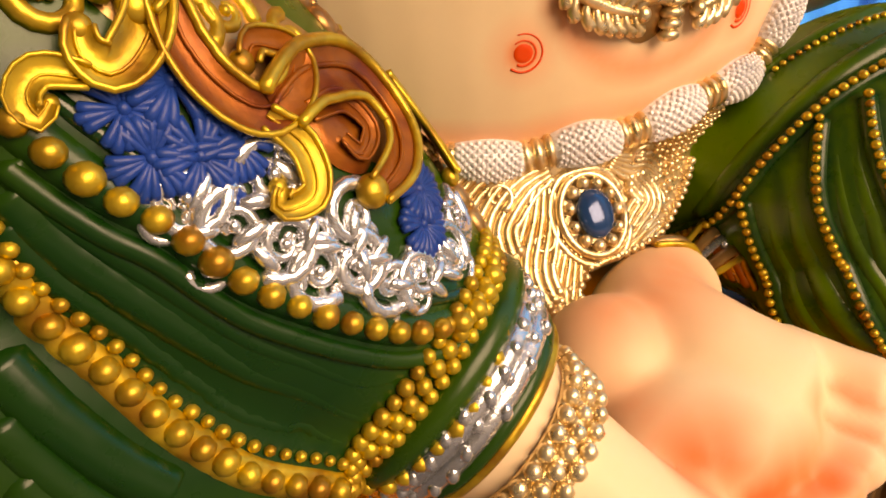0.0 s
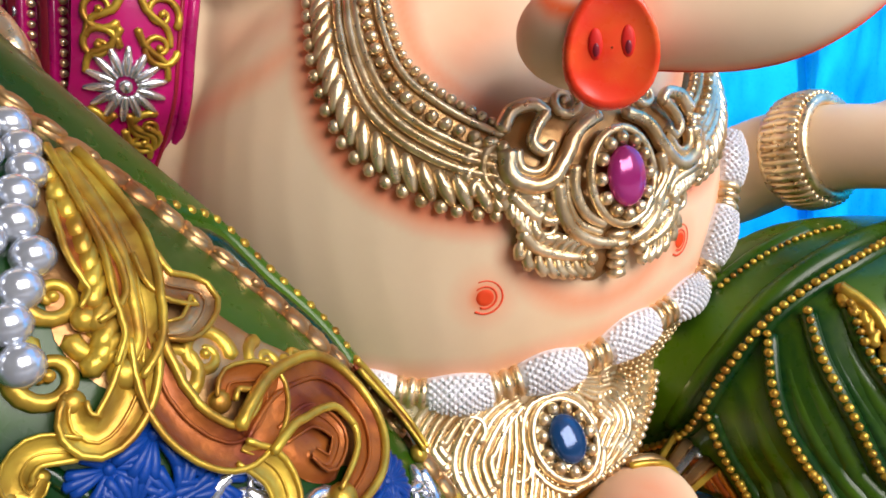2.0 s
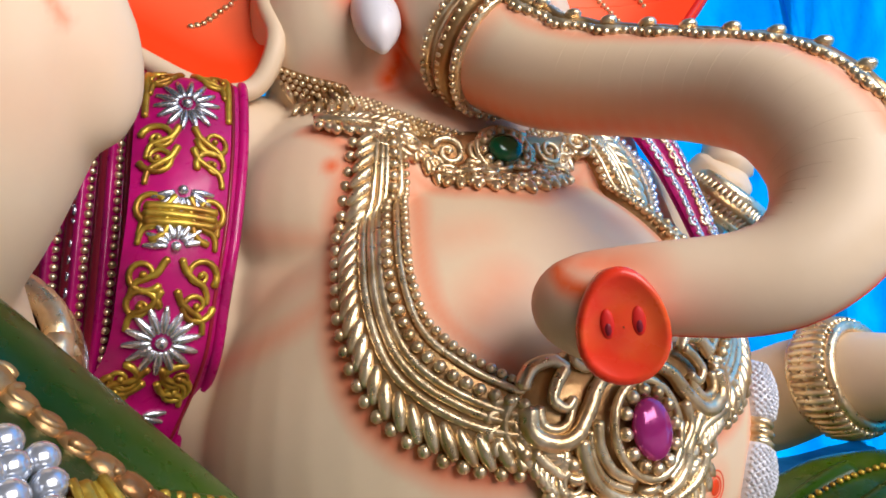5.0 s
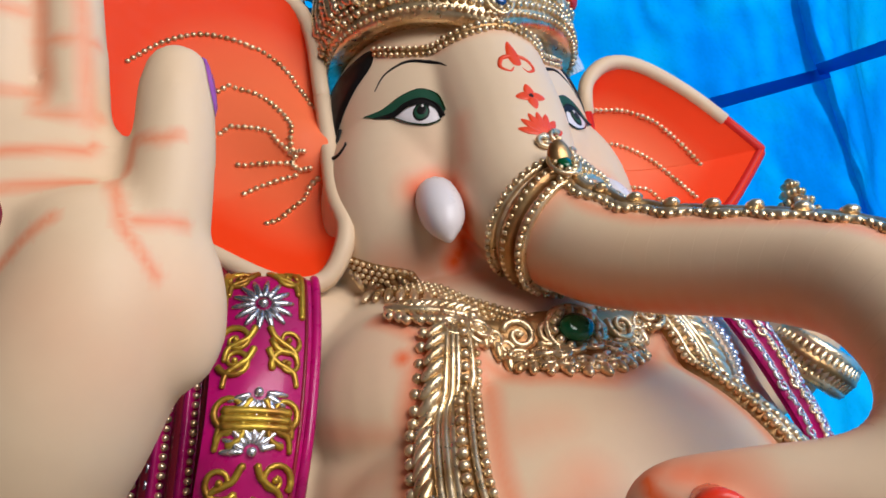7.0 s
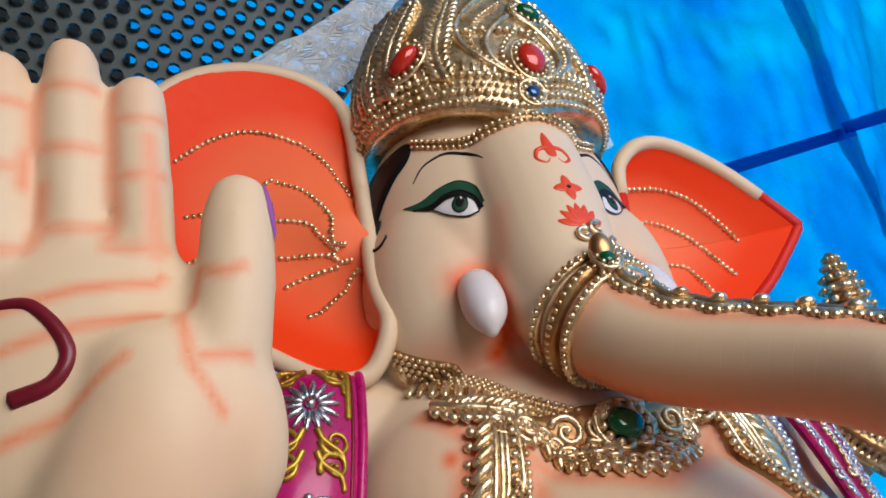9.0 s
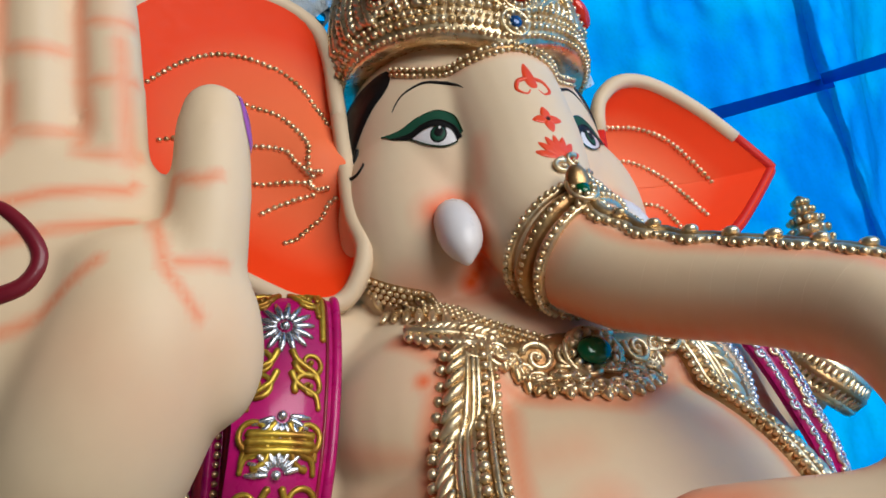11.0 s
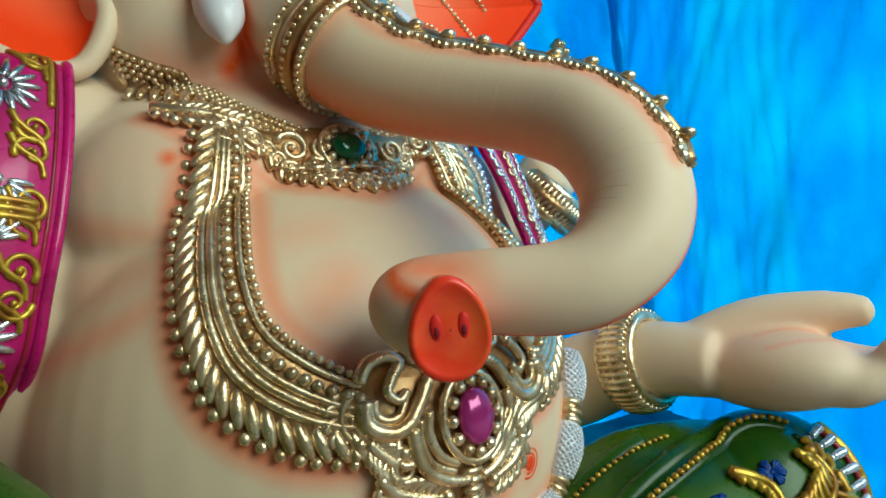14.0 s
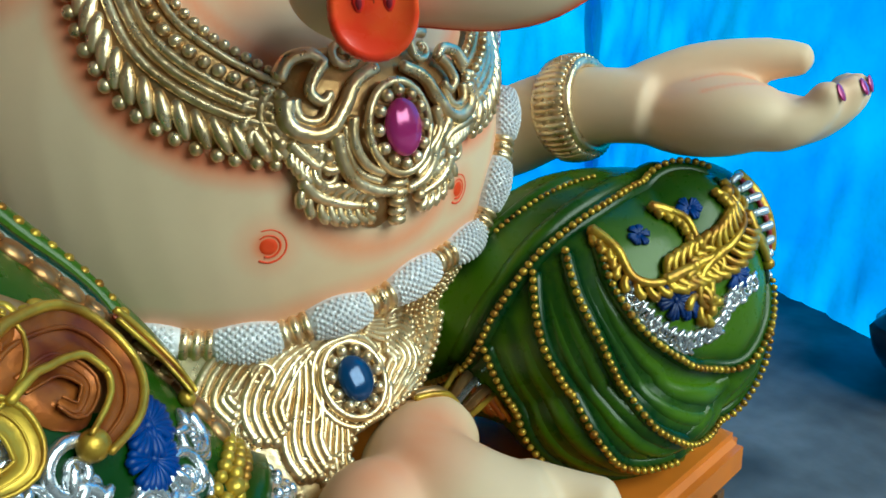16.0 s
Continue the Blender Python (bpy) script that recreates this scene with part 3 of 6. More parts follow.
for s in (-1, 1):
    B = lambda *pts: [belly(s * x * (0.72 if s > 0 and z < 0.79 else 1.0), z)[0] for x, z in pts]
    # great S-scroll, the curl in its crook, ribs under the stone, leaves along the rim
    for c, r0, r1, lift in ((B((0.138, 0.845), (0.139, 0.82), (0.115, 0.806), (0.09, 0.812), (0.07, 0.835), (0.052, 0.86), (0.02, 0.875)), 0.013, 0.008, 0.02), (B((0.128, 0.845), (0.127, 0.828), (0.113, 0.82), (0.098, 0.826), (0.085, 0.85)), 0.008, 0.005, 0.02),
                            (B((0.088, 0.882), (0.102, 0.868), (0.11, 0.852), (0.098, 0.841), (0.086, 0.85)), 0.008, 0.006, 0.022), (B((0.14, 0.87), (0.125, 0.888), (0.1, 0.893), (0.085, 0.882)), 0.01, 0.007, 0.02),
                            (B((0.086, 0.803), (0.083, 0.775), (0.07, 0.749), (0.045, 0.733), (0.012, 0.726)), 0.01, 0.007, 0.02), (B((0.064, 0.82), (0.066, 0.793), (0.054, 0.766), (0.03, 0.752)), 0.008, 0.006, 0.022), (B((0.074, 0.812), (0.075, 0.784), (0.062, 0.757), (0.034, 0.742)), 0.005, 0.005, 0.02)):
        rope(c, r0, r1, GOLD, SKINT, lift, 10)
    plume(B((0.14, 0.8), (0.128, 0.785), (0.112, 0.77), (0.1, 0.78)), 0.018, GOLD, SKINT, (1, -1), 0.011, 0.014, 0.006)
    plume(B((0.13, 0.755), (0.115, 0.735), (0.085, 0.722), (0.045, 0.712)), 0.022, GOLD, SKINT, (1, -1), 0.0125, 0.012, 0.0062)
    plume(B((0.15, 0.86), (0.165, 0.84), (0.165, 0.815), (0.15, 0.8)), 0.018, GOLD, SKINT, (1, -1), 0.0125, 0.012, 0.006)
    scroll(belly(s * 0.06, 0.895)[0], 0.022, GOLD, 1, s, SKINT, 0.3, 1.2, 0.016)
    scroll(belly(s * 0.1, 0.76)[0], 0.016, GOLD, 2, -s, SKINT, 0.3, 1.2, 0.016)
for i in range(5):
    blob(STATUE, belly(-0.005, 0.735 - 0.012 * i, 0.014)[0], (0.018 - 0.0012 * i, 0.012, 0.008), GOLD, u=12, v=8)
spray([belly(0.135 * math.sin(t) - 0.01, 0.77 - 0.125 * math.cos(t))[0] for t in np.linspace(-1.2, 1.2, 14)], 0.03, 0.45)

# collar round the throat with its hanging piece and green stone
for s in (-1, 1):
    c = [(abs(x) * s, y, z) for x, y, z in [(-0.292, 1.045, 1.375), (-0.246, 1.006, 1.342), (-0.186, 0.962, 1.307), (-0.134, 0.908, 1.262), (-0.057, 0.877, 1.222)]]
    for k in (-0.022, -0.008, 0.008):
        rope([(x, y - 0.012, z + k) for x, y, z in c], 0.009, 0.009, BRONZE, SKINT, -0.001, 8)
    for k in (-0.024, -0.012, 0.001, 0.013):
        beads([(x, y - 0.012, z + k) for x, y, z in c], 0.0115, 0.0052, GOLD, SKINT, 1.5)
    for x, y, z in even(spline(c, 6), 0.024):
        leaf((x, y - 0.02, z - 0.04), (0, 0, -1), 0.032, 0.008, GOLD, SKINT, lift=0.006)
    plume([(s * 0.27, 0.93, 1.29), (s * 0.24, 0.91, 1.265), (s * 0.2, 0.9, 1.25), (s * 0.15, 0.89, 1.235)], 0.026, GOLD, SKINT, (1, -1), 0.013, 0.008, 0.006)
    patch([(s * 0.27, 0.95, 1.31), (s * 0.245, 0.91, 1.26), (s * 0.2, 0.89, 1.225), (s * 0.14, 0.88, 1.215), (s * 0.12, 0.9, 1.26), (s * 0.2, 0.95, 1.31)][::-s], BRONZE, 0.006, SKINT)
    spray([(s * 0.29, 0.93, 1.28), (s * 0.25, 0.9, 1.23), (s * 0.23, 0.89, 1.2)], 0.03, 0.6)
    patch([(0.0, 0.87, 1.23), (s * 0.1, 0.88, 1.235), (s * 0.2, 0.9, 1.24), (s * 0.13, 0.87, 1.18), (s * 0.085, 0.84, 1.13), (0.0, 0.82, 1.09)][::-s], BRONZE, 0.014, SKINT)
    for x, z, size in ((0.04, 1.2, 0.028), (0.09, 1.2, 0.026), (0.15, 1.215, 0.024), (0.06, 1.15, 0.026), (0.02, 1.13, 0.022), (0.19, 1.23, 0.02), (0.1, 1.16, 0.02), (0.04, 1.105, 0.018)):
        scroll((s * x, 0.86, z), size, GOLD, x * 30, s, SKINT, 0.24, 1.4, 0.014)
fringe = [(-0.2, 0.9, 1.24), (-0.13, 0.87, 1.18), (-0.085, 0.84, 1.13), (0.0, 0.82, 1.09), (0.085, 0.84, 1.13), (0.13, 0.87, 1.18), (0.2, 0.9, 1.24)]
beads(fringe, 0.014, 0.0075, GOLD, SKINT, 1.0)
for p in even(spline(fringe, 6), 0.024):
    leaf(p, (p[0] * 1.5, 0, -1), 0.034, 0.009, GOLD, SKINT, lift=0.006)
    scroll(p + np.array((0, 0, 0.02)), 0.014, GOLD, p[0] * 60, 1, SKINT, 0.28, 1.2, 0.012)
spray(shift_down(fringe), 0.03, 0.5)
co, n = ground((0.0, 0.85, 1.2), SKINT)
gem(co + n * 0.02, n, 0.03, 0.024, GREENGEM, GOLD, 0.007)
# second, thinner chain over the far breast, silver band beside it
for dx, m in ((0.0, GOLD), (0.028, GOLD), (0.075, PEARL), (0.1, PEARL)):
    beads([(0.2 + dx, 0.9, 1.24), (0.27 + dx, 0.86, 1.1), (0.32 + dx, 0.84, 0.98), (0.34 + dx, 0.82, 0.9)], 0.014, 0.0075, m, SKINT)
rope([(0.214, 0.9, 1.24), (0.284, 0.86, 1.1), (0.334, 0.84, 0.98), (0.354, 0.82, 0.9)], 0.012, 0.012, BRONZE, SKINT, 0.0)

# belt: white studded barrels between gold joints
BELT = [(-0.34, 0.79, 0.56), (-0.29, 0.75, 0.557), *[(x, y, z + 0.01) for x, y, z in [(-0.347, 0.579, 0.639), (-0.23, 0.741, 0.545), (-0.151, 0.707, 0.54), (-0.093, 0.685, 0.552), (-0.014, 0.674, 0.557), (0.055, 0.666, 0.578), (0.132, 0.675, 0.593), (0.209, 0.696, 0.609), (0.245, 0.696, 0.664), (0.232, 0.679, 0.719)][1:8]], (0.235, 0.7, 0.67), (0.27, 0.72, 0.73), (0.3, 0.735, 0.79), (0.325, 0.75, 0.85)]
path = even(snap(spline(BELT, 8), 0.006, SKINT), 0.005)
i = 0
white = True
while i < len(path) - 8:
    span = 17 if white else 8
    seg = path[i:i + span + 1]
    k = len(seg)
    tube(STATUE, [(*p[:3], (0.021 + 0.0085 * math.sin(math.pi * j / (k - 1))) if white else 0.018) for j, p in enumerate(seg)], DIAMOND if white else GOLD, 12)
    d = Vector(seg[-1][:3] - seg[0][:3]).normalized()
    if white:
        for j in range(1, k - 1):
            co, n = ground(seg[j], SKINT)
            b = d.cross(n)
            for a in np.linspace(-1.5, 1.5, 9) + 0.19 * (j % 2):
                rr = 0.0215 + 0.0085 * math.sin(math.pi * j / (k - 1))
                blob(STATUE, Vector(seg[j][:3]) + (n * math.cos(a) + b * math.sin(a)) * rr, (0.0034,) * 3, DIAMOND, u=6, v=4)
    else:
        for j in (1, 4, 7):
            if j < k:
                f = frame3(d)
                tube(STATUE, [(*(Vector(seg[j][:3]) + f @ Vector((0.017 * math.cos(t), 0.017 * math.sin(t), 0))), 0.0065) for t in np.linspace(0, 2 * math.pi, 14)], GOLD, 6)
    i += span
    white = not white
spray(snap([(x, y, z + 0.03) for x, y, z in BELT], 0, SKINT), 0.03, 0.35)

# gold apron below the belt, flaring forward over the lap, with plumes, bead rows and a blue stone
def apron(x, z, lift=0.0):
    """A place on the apron: the belly's skin at its top, a plate leaning forward lower down."""
    a = belly(x, z)[0].y
    b = 0.667 + 0.62 * (z - 0.46) + 1.0 * (x + 0.06) ** 2
    y = 0.5 * (a + b - math.sqrt((a - b) ** 2 + 0.0008))
    return Vector((x, y - lift * 0.85, z + lift * 0.5))


verts, faces = [], []
cols, rows = 44, 16
top = spline(BELT[1:10], 6)
top = top[np.argsort(top[:, 0])]
for i in range(cols + 1):
    x = -0.3 + 0.53 * i / cols
    high = np.interp(x, top[:, 0], top[:, 2])
    low = np.interp(x, (-0.3, -0.24, -0.2, -0.165, -0.132, -0.12, -0.09, -0.03, 0.03, 0.1, 0.16, 0.22, 0.24), (0.52, 0.43, 0.36, 0.31, 0.31, 0.385, 0.405, 0.41, 0.418, 0.455, 0.505, 0.58, 0.61))
    for j in range(rows + 1):
        q = j / rows
        verts.append(apron(x, high + (low - high) * q, 0.012))
for i in range(cols):
    for j in range(rows):
        a = i * (rows + 1) + j
        faces.append((a, a + 1, a + rows + 2, a + rows + 1))
STATUE.add(verts, faces, GOLD)
STATUE.add([v + Vector((0, 0.012, -0.006)) for v in verts], [f[::-1] for f in faces], GOLD)
APRON = BVHTree.FromPolygons([tuple(v) for v in verts], faces)
g, gn = APRON.find_nearest(Vector((-0.075, 0.67, 0.455)))[:2]
gn = gn if gn.y < 0 else -gn
gem(g + gn * 0.008, gn, 0.026, 0.033, BLUEGEM, GOLD, 0.0085)
rope([g + frame3(gn) @ Vector((0.058 * math.cos(t), 0.066 * math.sin(t), 0)) for t in np.linspace(0.4, 5.9, 14)], 0.006, 0.006, GOLD, APRON, 0.003, 8, 3)
A = lambda *pts: [apron(x, z, 0.012) for x, z in pts]
for c, wide in ((A((-0.12, 0.52), (-0.16, 0.5), (-0.2, 0.46), (-0.2, 0.42)), 0.024), (A((-0.13, 0.5), (-0.145, 0.46), (-0.17, 0.41), (-0.165, 0.37)), 0.024), (A((-0.11, 0.44), (-0.125, 0.41), (-0.14, 0.38), (-0.15, 0.34)), 0.018),
                       (A((-0.15, 0.535), (-0.21, 0.52), (-0.25, 0.48), (-0.24, 0.45)), 0.022), (A((-0.04, 0.42), (-0.01, 0.44), (0.02, 0.46), (0.0, 0.49)), 0.02), (A((-0.03, 0.52), (0.0, 0.505), (0.03, 0.5), (0.05, 0.48)), 0.018),
                       (A((-0.09, 0.42), (-0.06, 0.415), (-0.02, 0.42), (0.025, 0.43)), 0.014)):
    flutes(c, wide, GOLD, APRON)
for x, z, size, flip in ((-0.19, 0.495, 0.02, 1), (-0.225, 0.44, 0.018, -1), (-0.185, 0.385, 0.017, 1), (-0.15, 0.44, 0.016, -1), (0.015, 0.52, 0.017, 1), (0.035, 0.455, 0.015, -1), (-0.04, 0.54, 0.014, 1), (-0.1, 0.54, 0.014, -1)):
    scroll(apron(x, z, 0.012), size, GOLD, x * 40, flip, APRON, 0.27, 1.3, 0.003)
for i in range(13):
    k = i / 12
    a, b = apron(0.045 + 0.165 * k, 0.55 + 0.075 * k, 0.012), apron(0.045 + 0.15 * k, 0.44 + 0.125 * k, 0.012)
    beads([a, a.lerp(b, 0.5), b], 0.0105, 0.0048, GOLD, APRON, 0.6, 4)
for x in (-0.162, -0.148, -0.134):
    beads(A((x, 0.385), (x, 0.35), (x, 0.312)), 0.0125, 0.0062, GOLD, APRON, 0.6, 4)
low = [verts[i * (rows + 1) + rows] for i in range(0, cols + 1, 2)]
beads(low, 0.014, 0.0068, GOLD, APRON, 0.5, 4)

# painted swirls on the belly
for x, y, z in [(-0.17, 0.66, 0.677), (0.135, 0.646, 0.698)]:
    co, n = ground((x, y, z), SKINT)
    a, b, n = axes(n)
    for r, w, t0, t1 in ((0.022, 0.0022, -2.2, 1.9), (0.0145, 0.0024, -2.0, 2.3), (0.007, 0.003, -2.0, 2.8)):
        rope([co + a * r * math.cos(t) + b * r * math.sin(t) for t in np.linspace(t0, t1, 9)], w, w * 0.6, VERMILION, SKINT, -w * 0.4, 6, 3)
    patch([co + (a * math.cos(t) + b * math.sin(t)) * 0.011 for t in np.linspace(0, 5.5, 8)], VERMILION, 0.0015, SKINT)
    SPRAY.append((*co, 0.03, 1.0))
    SPRAY.append((*co, 0.05, 0.4))
for s in (-1, 1):
    co, n = ground((s * 0.268, 0.874, 1.187), SKINT)
    SPRAY.append((*co, 0.024, 0.9))
    SPRAY.append((*co, 0.12, 0.12))
    spray([(s * 0.1, 0.8, 1.02), (s * 0.25, 0.86, 1.0), (s * 0.38, 0.93, 1.02)], 0.05, 0.18)

# ---- face ----
for s in (-1, 1):
    flipx = lambda pts: [(x * (1 if s < 0 else -1), y, z) for x, y, z in pts]
    lid = flipx([(-0.238, 1.02, 1.648), (-0.211, 0.995, 1.651), (-0.182, 0.975, 1.667), (-0.148, 0.957, 1.675), (-0.123, 0.942, 1.657), (-0.118, 0.928, 1.618)])
    lash = flipx([(-0.226, 1.0, 1.636), (-0.199, 0.979, 1.638), (-0.177, 0.965, 1.65), (-0.151, 0.951, 1.653), (-0.13, 0.938, 1.636), (-0.121, 0.93, 1.608)])
    white = flipx([(-0.2, 0.974, 1.626), (-0.176, 0.959, 1.639), (-0.152, 0.946, 1.64), (-0.133, 0.938, 1.627), (-0.127, 0.934, 1.6), (-0.15, 0.942, 1.594), (-0.176, 0.957, 1.604)])
    c = np.mean(white, 0)
    w = lambda kx, kz: (c[0] + kx * (1 if s < 0 else -1), c[1], c[2] + kz)
    ribbon(lid, lash, EYEGREEN, 0.0022, SKINT)
    ribbon(lash, [flipx([(-0.222, 0.998, 1.632)])[0], white[0], white[1], white[2], white[3], white[4]], BLACK, 0.003, SKINT)
    patch(white, WHITE, 0.0038, SKINT)
    disc = lambda r, dx=0.004, dz=0.002: [w(dx + r * math.cos(t), dz + r * 1.15 * math.sin(t)) for t in np.linspace(0, 2 * math.pi, 11)[:-1]]
    patch(disc(0.0195), BLACK, 0.0052, SKINT)
    patch(disc(0.017), EYEGREEN, 0.0058, SKINT)
    patch(disc(0.0115, 0.006, 0.005), BLACK, 0.0066, SKINT)
    patch(disc(0.0028, 0.009, 0.012), WHITE, 0.0078, SKINT)
    rope([lid[0], lid[1], lid[2], lid[3], lid[4], lid[5]], 0.0012, 0.002, GREENLINE, SKINT, 0.001, 6)
    rope(lash, 0.0015, 0.003, BLACK, SKINT, 0.002, 6)
    rope([white[0], white[6], white[5], white[4]], 0.0012, 0.0018, GREENLINE, SKINT, 0.003, 6)
    rope(flipx([(-0.216, 1.008, 1.696), (-0.199, 1.0, 1.723), (-0.177, 0.989, 1.737), (-0.152, 0.975, 1.743), (-0.121, 0.955, 1.732)]), 0.0016, 0.0046, BLACK, SKINT, -0.001, 6)
    rope(flipx([(-0.121, 0.955, 1.732), (-0.11, 0.94, 1.72), (-0.102, 0.927, 1.706)]), 0.0044, 0.001, BLACK, SKINT, -0.001, 6)
    SPRAY.append((*(c + np.array((0, 0, -0.09))), 0.1, 0.12))
    # side hair with its curl
    patch(flipx([(-0.24, 1.0, 1.83), (-0.285, 1.05, 1.83), (-0.305, 1.13, 1.78), (-0.3, 1.14, 1.68), (-0.29, 1.1, 1.61), (-0.278, 1.07, 1.66), (-0.262, 1.03, 1.72), (-0.235, 1.0, 1.77)]), BLACK, 0.006, SKINT)
    rope(flipx([(-0.282, 1.07, 1.65), (-0.29, 1.08, 1.6), (-0.288, 1.06, 1.58), (-0.278, 1.04, 1.575), (-0.27, 1.03, 1.59), (-0.275, 1.03, 1.6)]), 0.006, 0.002, BLACK, SKINT, 0.0, 7)
    # tusk
    x = s * 0.16
    tube(STATUE, spline([(x * 0.9, 0.965, 1.47, 0.03), (x, 0.925, 1.45, 0.036), (x * 1.03, 0.9, 1.415, 0.037), (x * 1.05, 0.885, 1.385, 0.027), (x * 1.05, 0.88, 1.362, 0.008)], 6), WHITE, 16)
    spray(flipx([(-0.182, 0.942, 1.473), (-0.149, 0.942, 1.486), (-0.126, 0.92, 1.461), (-0.121, 0.912, 1.418), (-0.105, 0.967, 1.385), (-0.127, 0.973, 1.354)]), 0.045, 1.0)
    spray(flipx([(-0.182, 0.942, 1.473), (-0.149, 0.942, 1.486), (-0.126, 0.92, 1.461), (-0.121, 0.912, 1.418), (-0.105, 0.967, 1.385), (-0.127, 0.973, 1.354)]), 0.06, 0.5)
    spray([(x * 1.4, 1.0, 1.36), (x, 0.97, 1.33), (x * 0.5, 0.93, 1.33)], 0.06, 0.35)
    spray([(s * 0.1, 0.9, 1.5), (s * 0.1, 0.9, 1.58)], 0.03, 0.25)
# forehead marks
for (x, y, z), size in zip([(0.004, 0.86, 1.69), (0.004, 0.84, 1.6), (0.004, 0.82, 1.535)], (0.036, 0.03, 0.042)):
    co, n = ground((x, y, z), SKINT)
    a, b, n = axes(n)
    if size == 0.03:
        for t in range(4):
            d = a * math.cos(t * math.pi / 2) + b * math.sin(t * math.pi / 2)
            e = n.cross(d)
            patch([co, co + d * 0.012 + e * 0.01, co + d * 0.03, co + d * 0.012 - e * 0.01], VERMILION, 0.002, SKINT, 3)
        patch([co + a * 0.005, co + b * 0.005, co - a * 0.005, co - b * 0.005], BLACK, 0.0032, SKINT)
    elif size == 0.036:
        patch([co + b * 0.05, co + a * 0.01 + b * 0.018, co + a * 0.008 - b * 0.012, co - a * 0.008 - b * 0.012, co - a * 0.012 + b * 0.018], VERMILION, 0.002, SKINT)
        for f in (-1, 1):
            rope([co + a * 0.006 * f + b * 0.01, co + a * 0.026 * f + b * 0.004, co + a * 0.034 * f - b * 0.016, co + a * 0.018 * f - b * 0.028, co + a * 0.008 * f - b * 0.018], 0.006, 0.0025, VERMILION, SKINT, -0.002, 6)
    else:
        for t in (-1.2, -0.75, -0.35, 0, 0.35, 0.75, 1.2):
            d = b * math.cos(t) + a * math.sin(t)
            e = n.cross(d)
            patch([co - b * 0.02 + d * 0.006, co - b * 0.02 + d * 0.03 + e * 0.008, co - b * 0.02 + d * 0.052, co - b * 0.02 + d * 0.03 - e * 0.008], VERMILION, 0.002, SKINT, 3)

# ---- trunk: band round its root, ridge of gold along its top, red tip ----
T = np.array(TRUNK)
k0 = int(np.argmin(np.abs(T[:40, 2] - 1.375)))
for off, r, m in ((-1, 0.008, GOLD), (0, 0.014, BRONZE), (1, 0.008, GOLD)):
    p, d = Vector(T[k0 + off, :3]), Vector(T[k0 + off + 1, :3] - T[k0 + off - 1, :3]).normalized()
    f = frame3(d)
    ring = [p + f @ Vector((math.cos(t), math.sin(t), 0)) * T[k0 + off, 3] for t in np.linspace(0, 2 * math.pi, 40)]
    tube(STATUE, [(*q[:3], r) for q in snap(ring, 0.002, SKINT)], m, 8)
    for q in even(snap(ring, 0.012, SKINT), 0.0135):
        blob(STATUE, q, (0.0055,) * 3, GOLD, u=8, v=6)
CENTRE = Vector((0.05, 0.56, 1.08))
ridge, bottom = [], []
for i in range(k0, 58):
    p, d = Vector(T[i, :3]), Vector(T[i + 1, :3] - T[i - 1, :3]).normalized()
    fade = min(1, max(0, (i - k0) / 30))
    o = Vector((0, 0, 1)) * (1 - fade) + (p - CENTRE).normalized() * (0.35 + 0.65 * fade)
    o = o.normalized() + Vector((-0.32, -0.3, 0.0))
    o = (o - d * o.dot(d)).normalized()
    ridge.append(p + o * T[i, 3])
for i in range(k0, 86):
    p, d = Vector(T[i, :3]), Vector(T[i + 1, :3] - T[i - 1, :3]).normalized()
    o = (CENTRE - p).normalized() + Vector((-0.3, 0.3, -0.3))
    o = (o - d * o.dot(d)).normalized()
    bottom.append(p + o * T[i, 3])
ridge = ridge[:-8]
smooth = even(snap(ridge, 0.0, SKINT), 0.006)
side = []
for i, q in enumerate(smooth):
    co, n = ground(q, SKINT)
    d = Vector(smooth[min(i + 1, len(smooth) - 1)] - smooth[max(i - 1, 0)]).normalized()
    side.append(n.cross(d))
for ofs, r, m in ((0.0, 0.012, BRONZE), (0.012, 0.008, GOLD), (-0.012, 0.008, GOLD)):
    tube(STATUE, [(*(Vector(q) + sd * (ofs + 0.006 * math.sin(i * 0.55))), r) for i, (q, sd) in enumerate(zip(smooth, side))], m, 8)
for i in range(0, len(smooth) - 1, 2):
    for f in (-1, 1):
        q = Vector(smooth[i]) + side[i] * (f * 0.019 + 0.006 * math.sin(i * 0.55))
        co, n = ground(q, SKINT)
        blob(STATUE, co + n * 0.003, (0.0062,) * 3, GOLD, u=8, v=6)
for i in range(4, len(smooth) - 2, 9):
    co, n = ground(smooth[i], SKINT)
    blob(STATUE, co + n * 0.012, (0.012, 0.012, 0.008), GOLD, u=10, v=8)
co, n = ground(smooth[1], SKINT)
blob(STATUE, co + n * 0.008 + Vector((0, 0, 0.02)), (0.02, 0.016, 0.03), BRONZE, u=14, v=10)
gem(co + n * 0.02, n, 0.011, 0.015, GREENGEM, GOLD, 0.005)
for q in ((0.01, 0.85, 1.5), (-0.012, 0.86, 1.475), (0.03, 0.86, 1.475)):
    scroll(q, 0.016, GOLD, 1, 1, SKINT, 0.28, 1.2, 0.004)
spray(bottom, 0.07, 0.7)
rim = []
for i in range(50, 76):
    p, d = Vector(T[i, :3]), Vector(T[i + 1, :3] - T[i - 1, :3]).normalized()
    v = (p - Vector((-0.56, -0.07, 1.05))).normalized()
    o = d.cross(v).normalized()
    o = o if o.dot(p - CENTRE) > 0 else -o
    q = p + (o + v * 0.1).normalized() * T[i, 3]
    SPRAY.append((*q, 0.03, 1.0))
    rim.append(q)
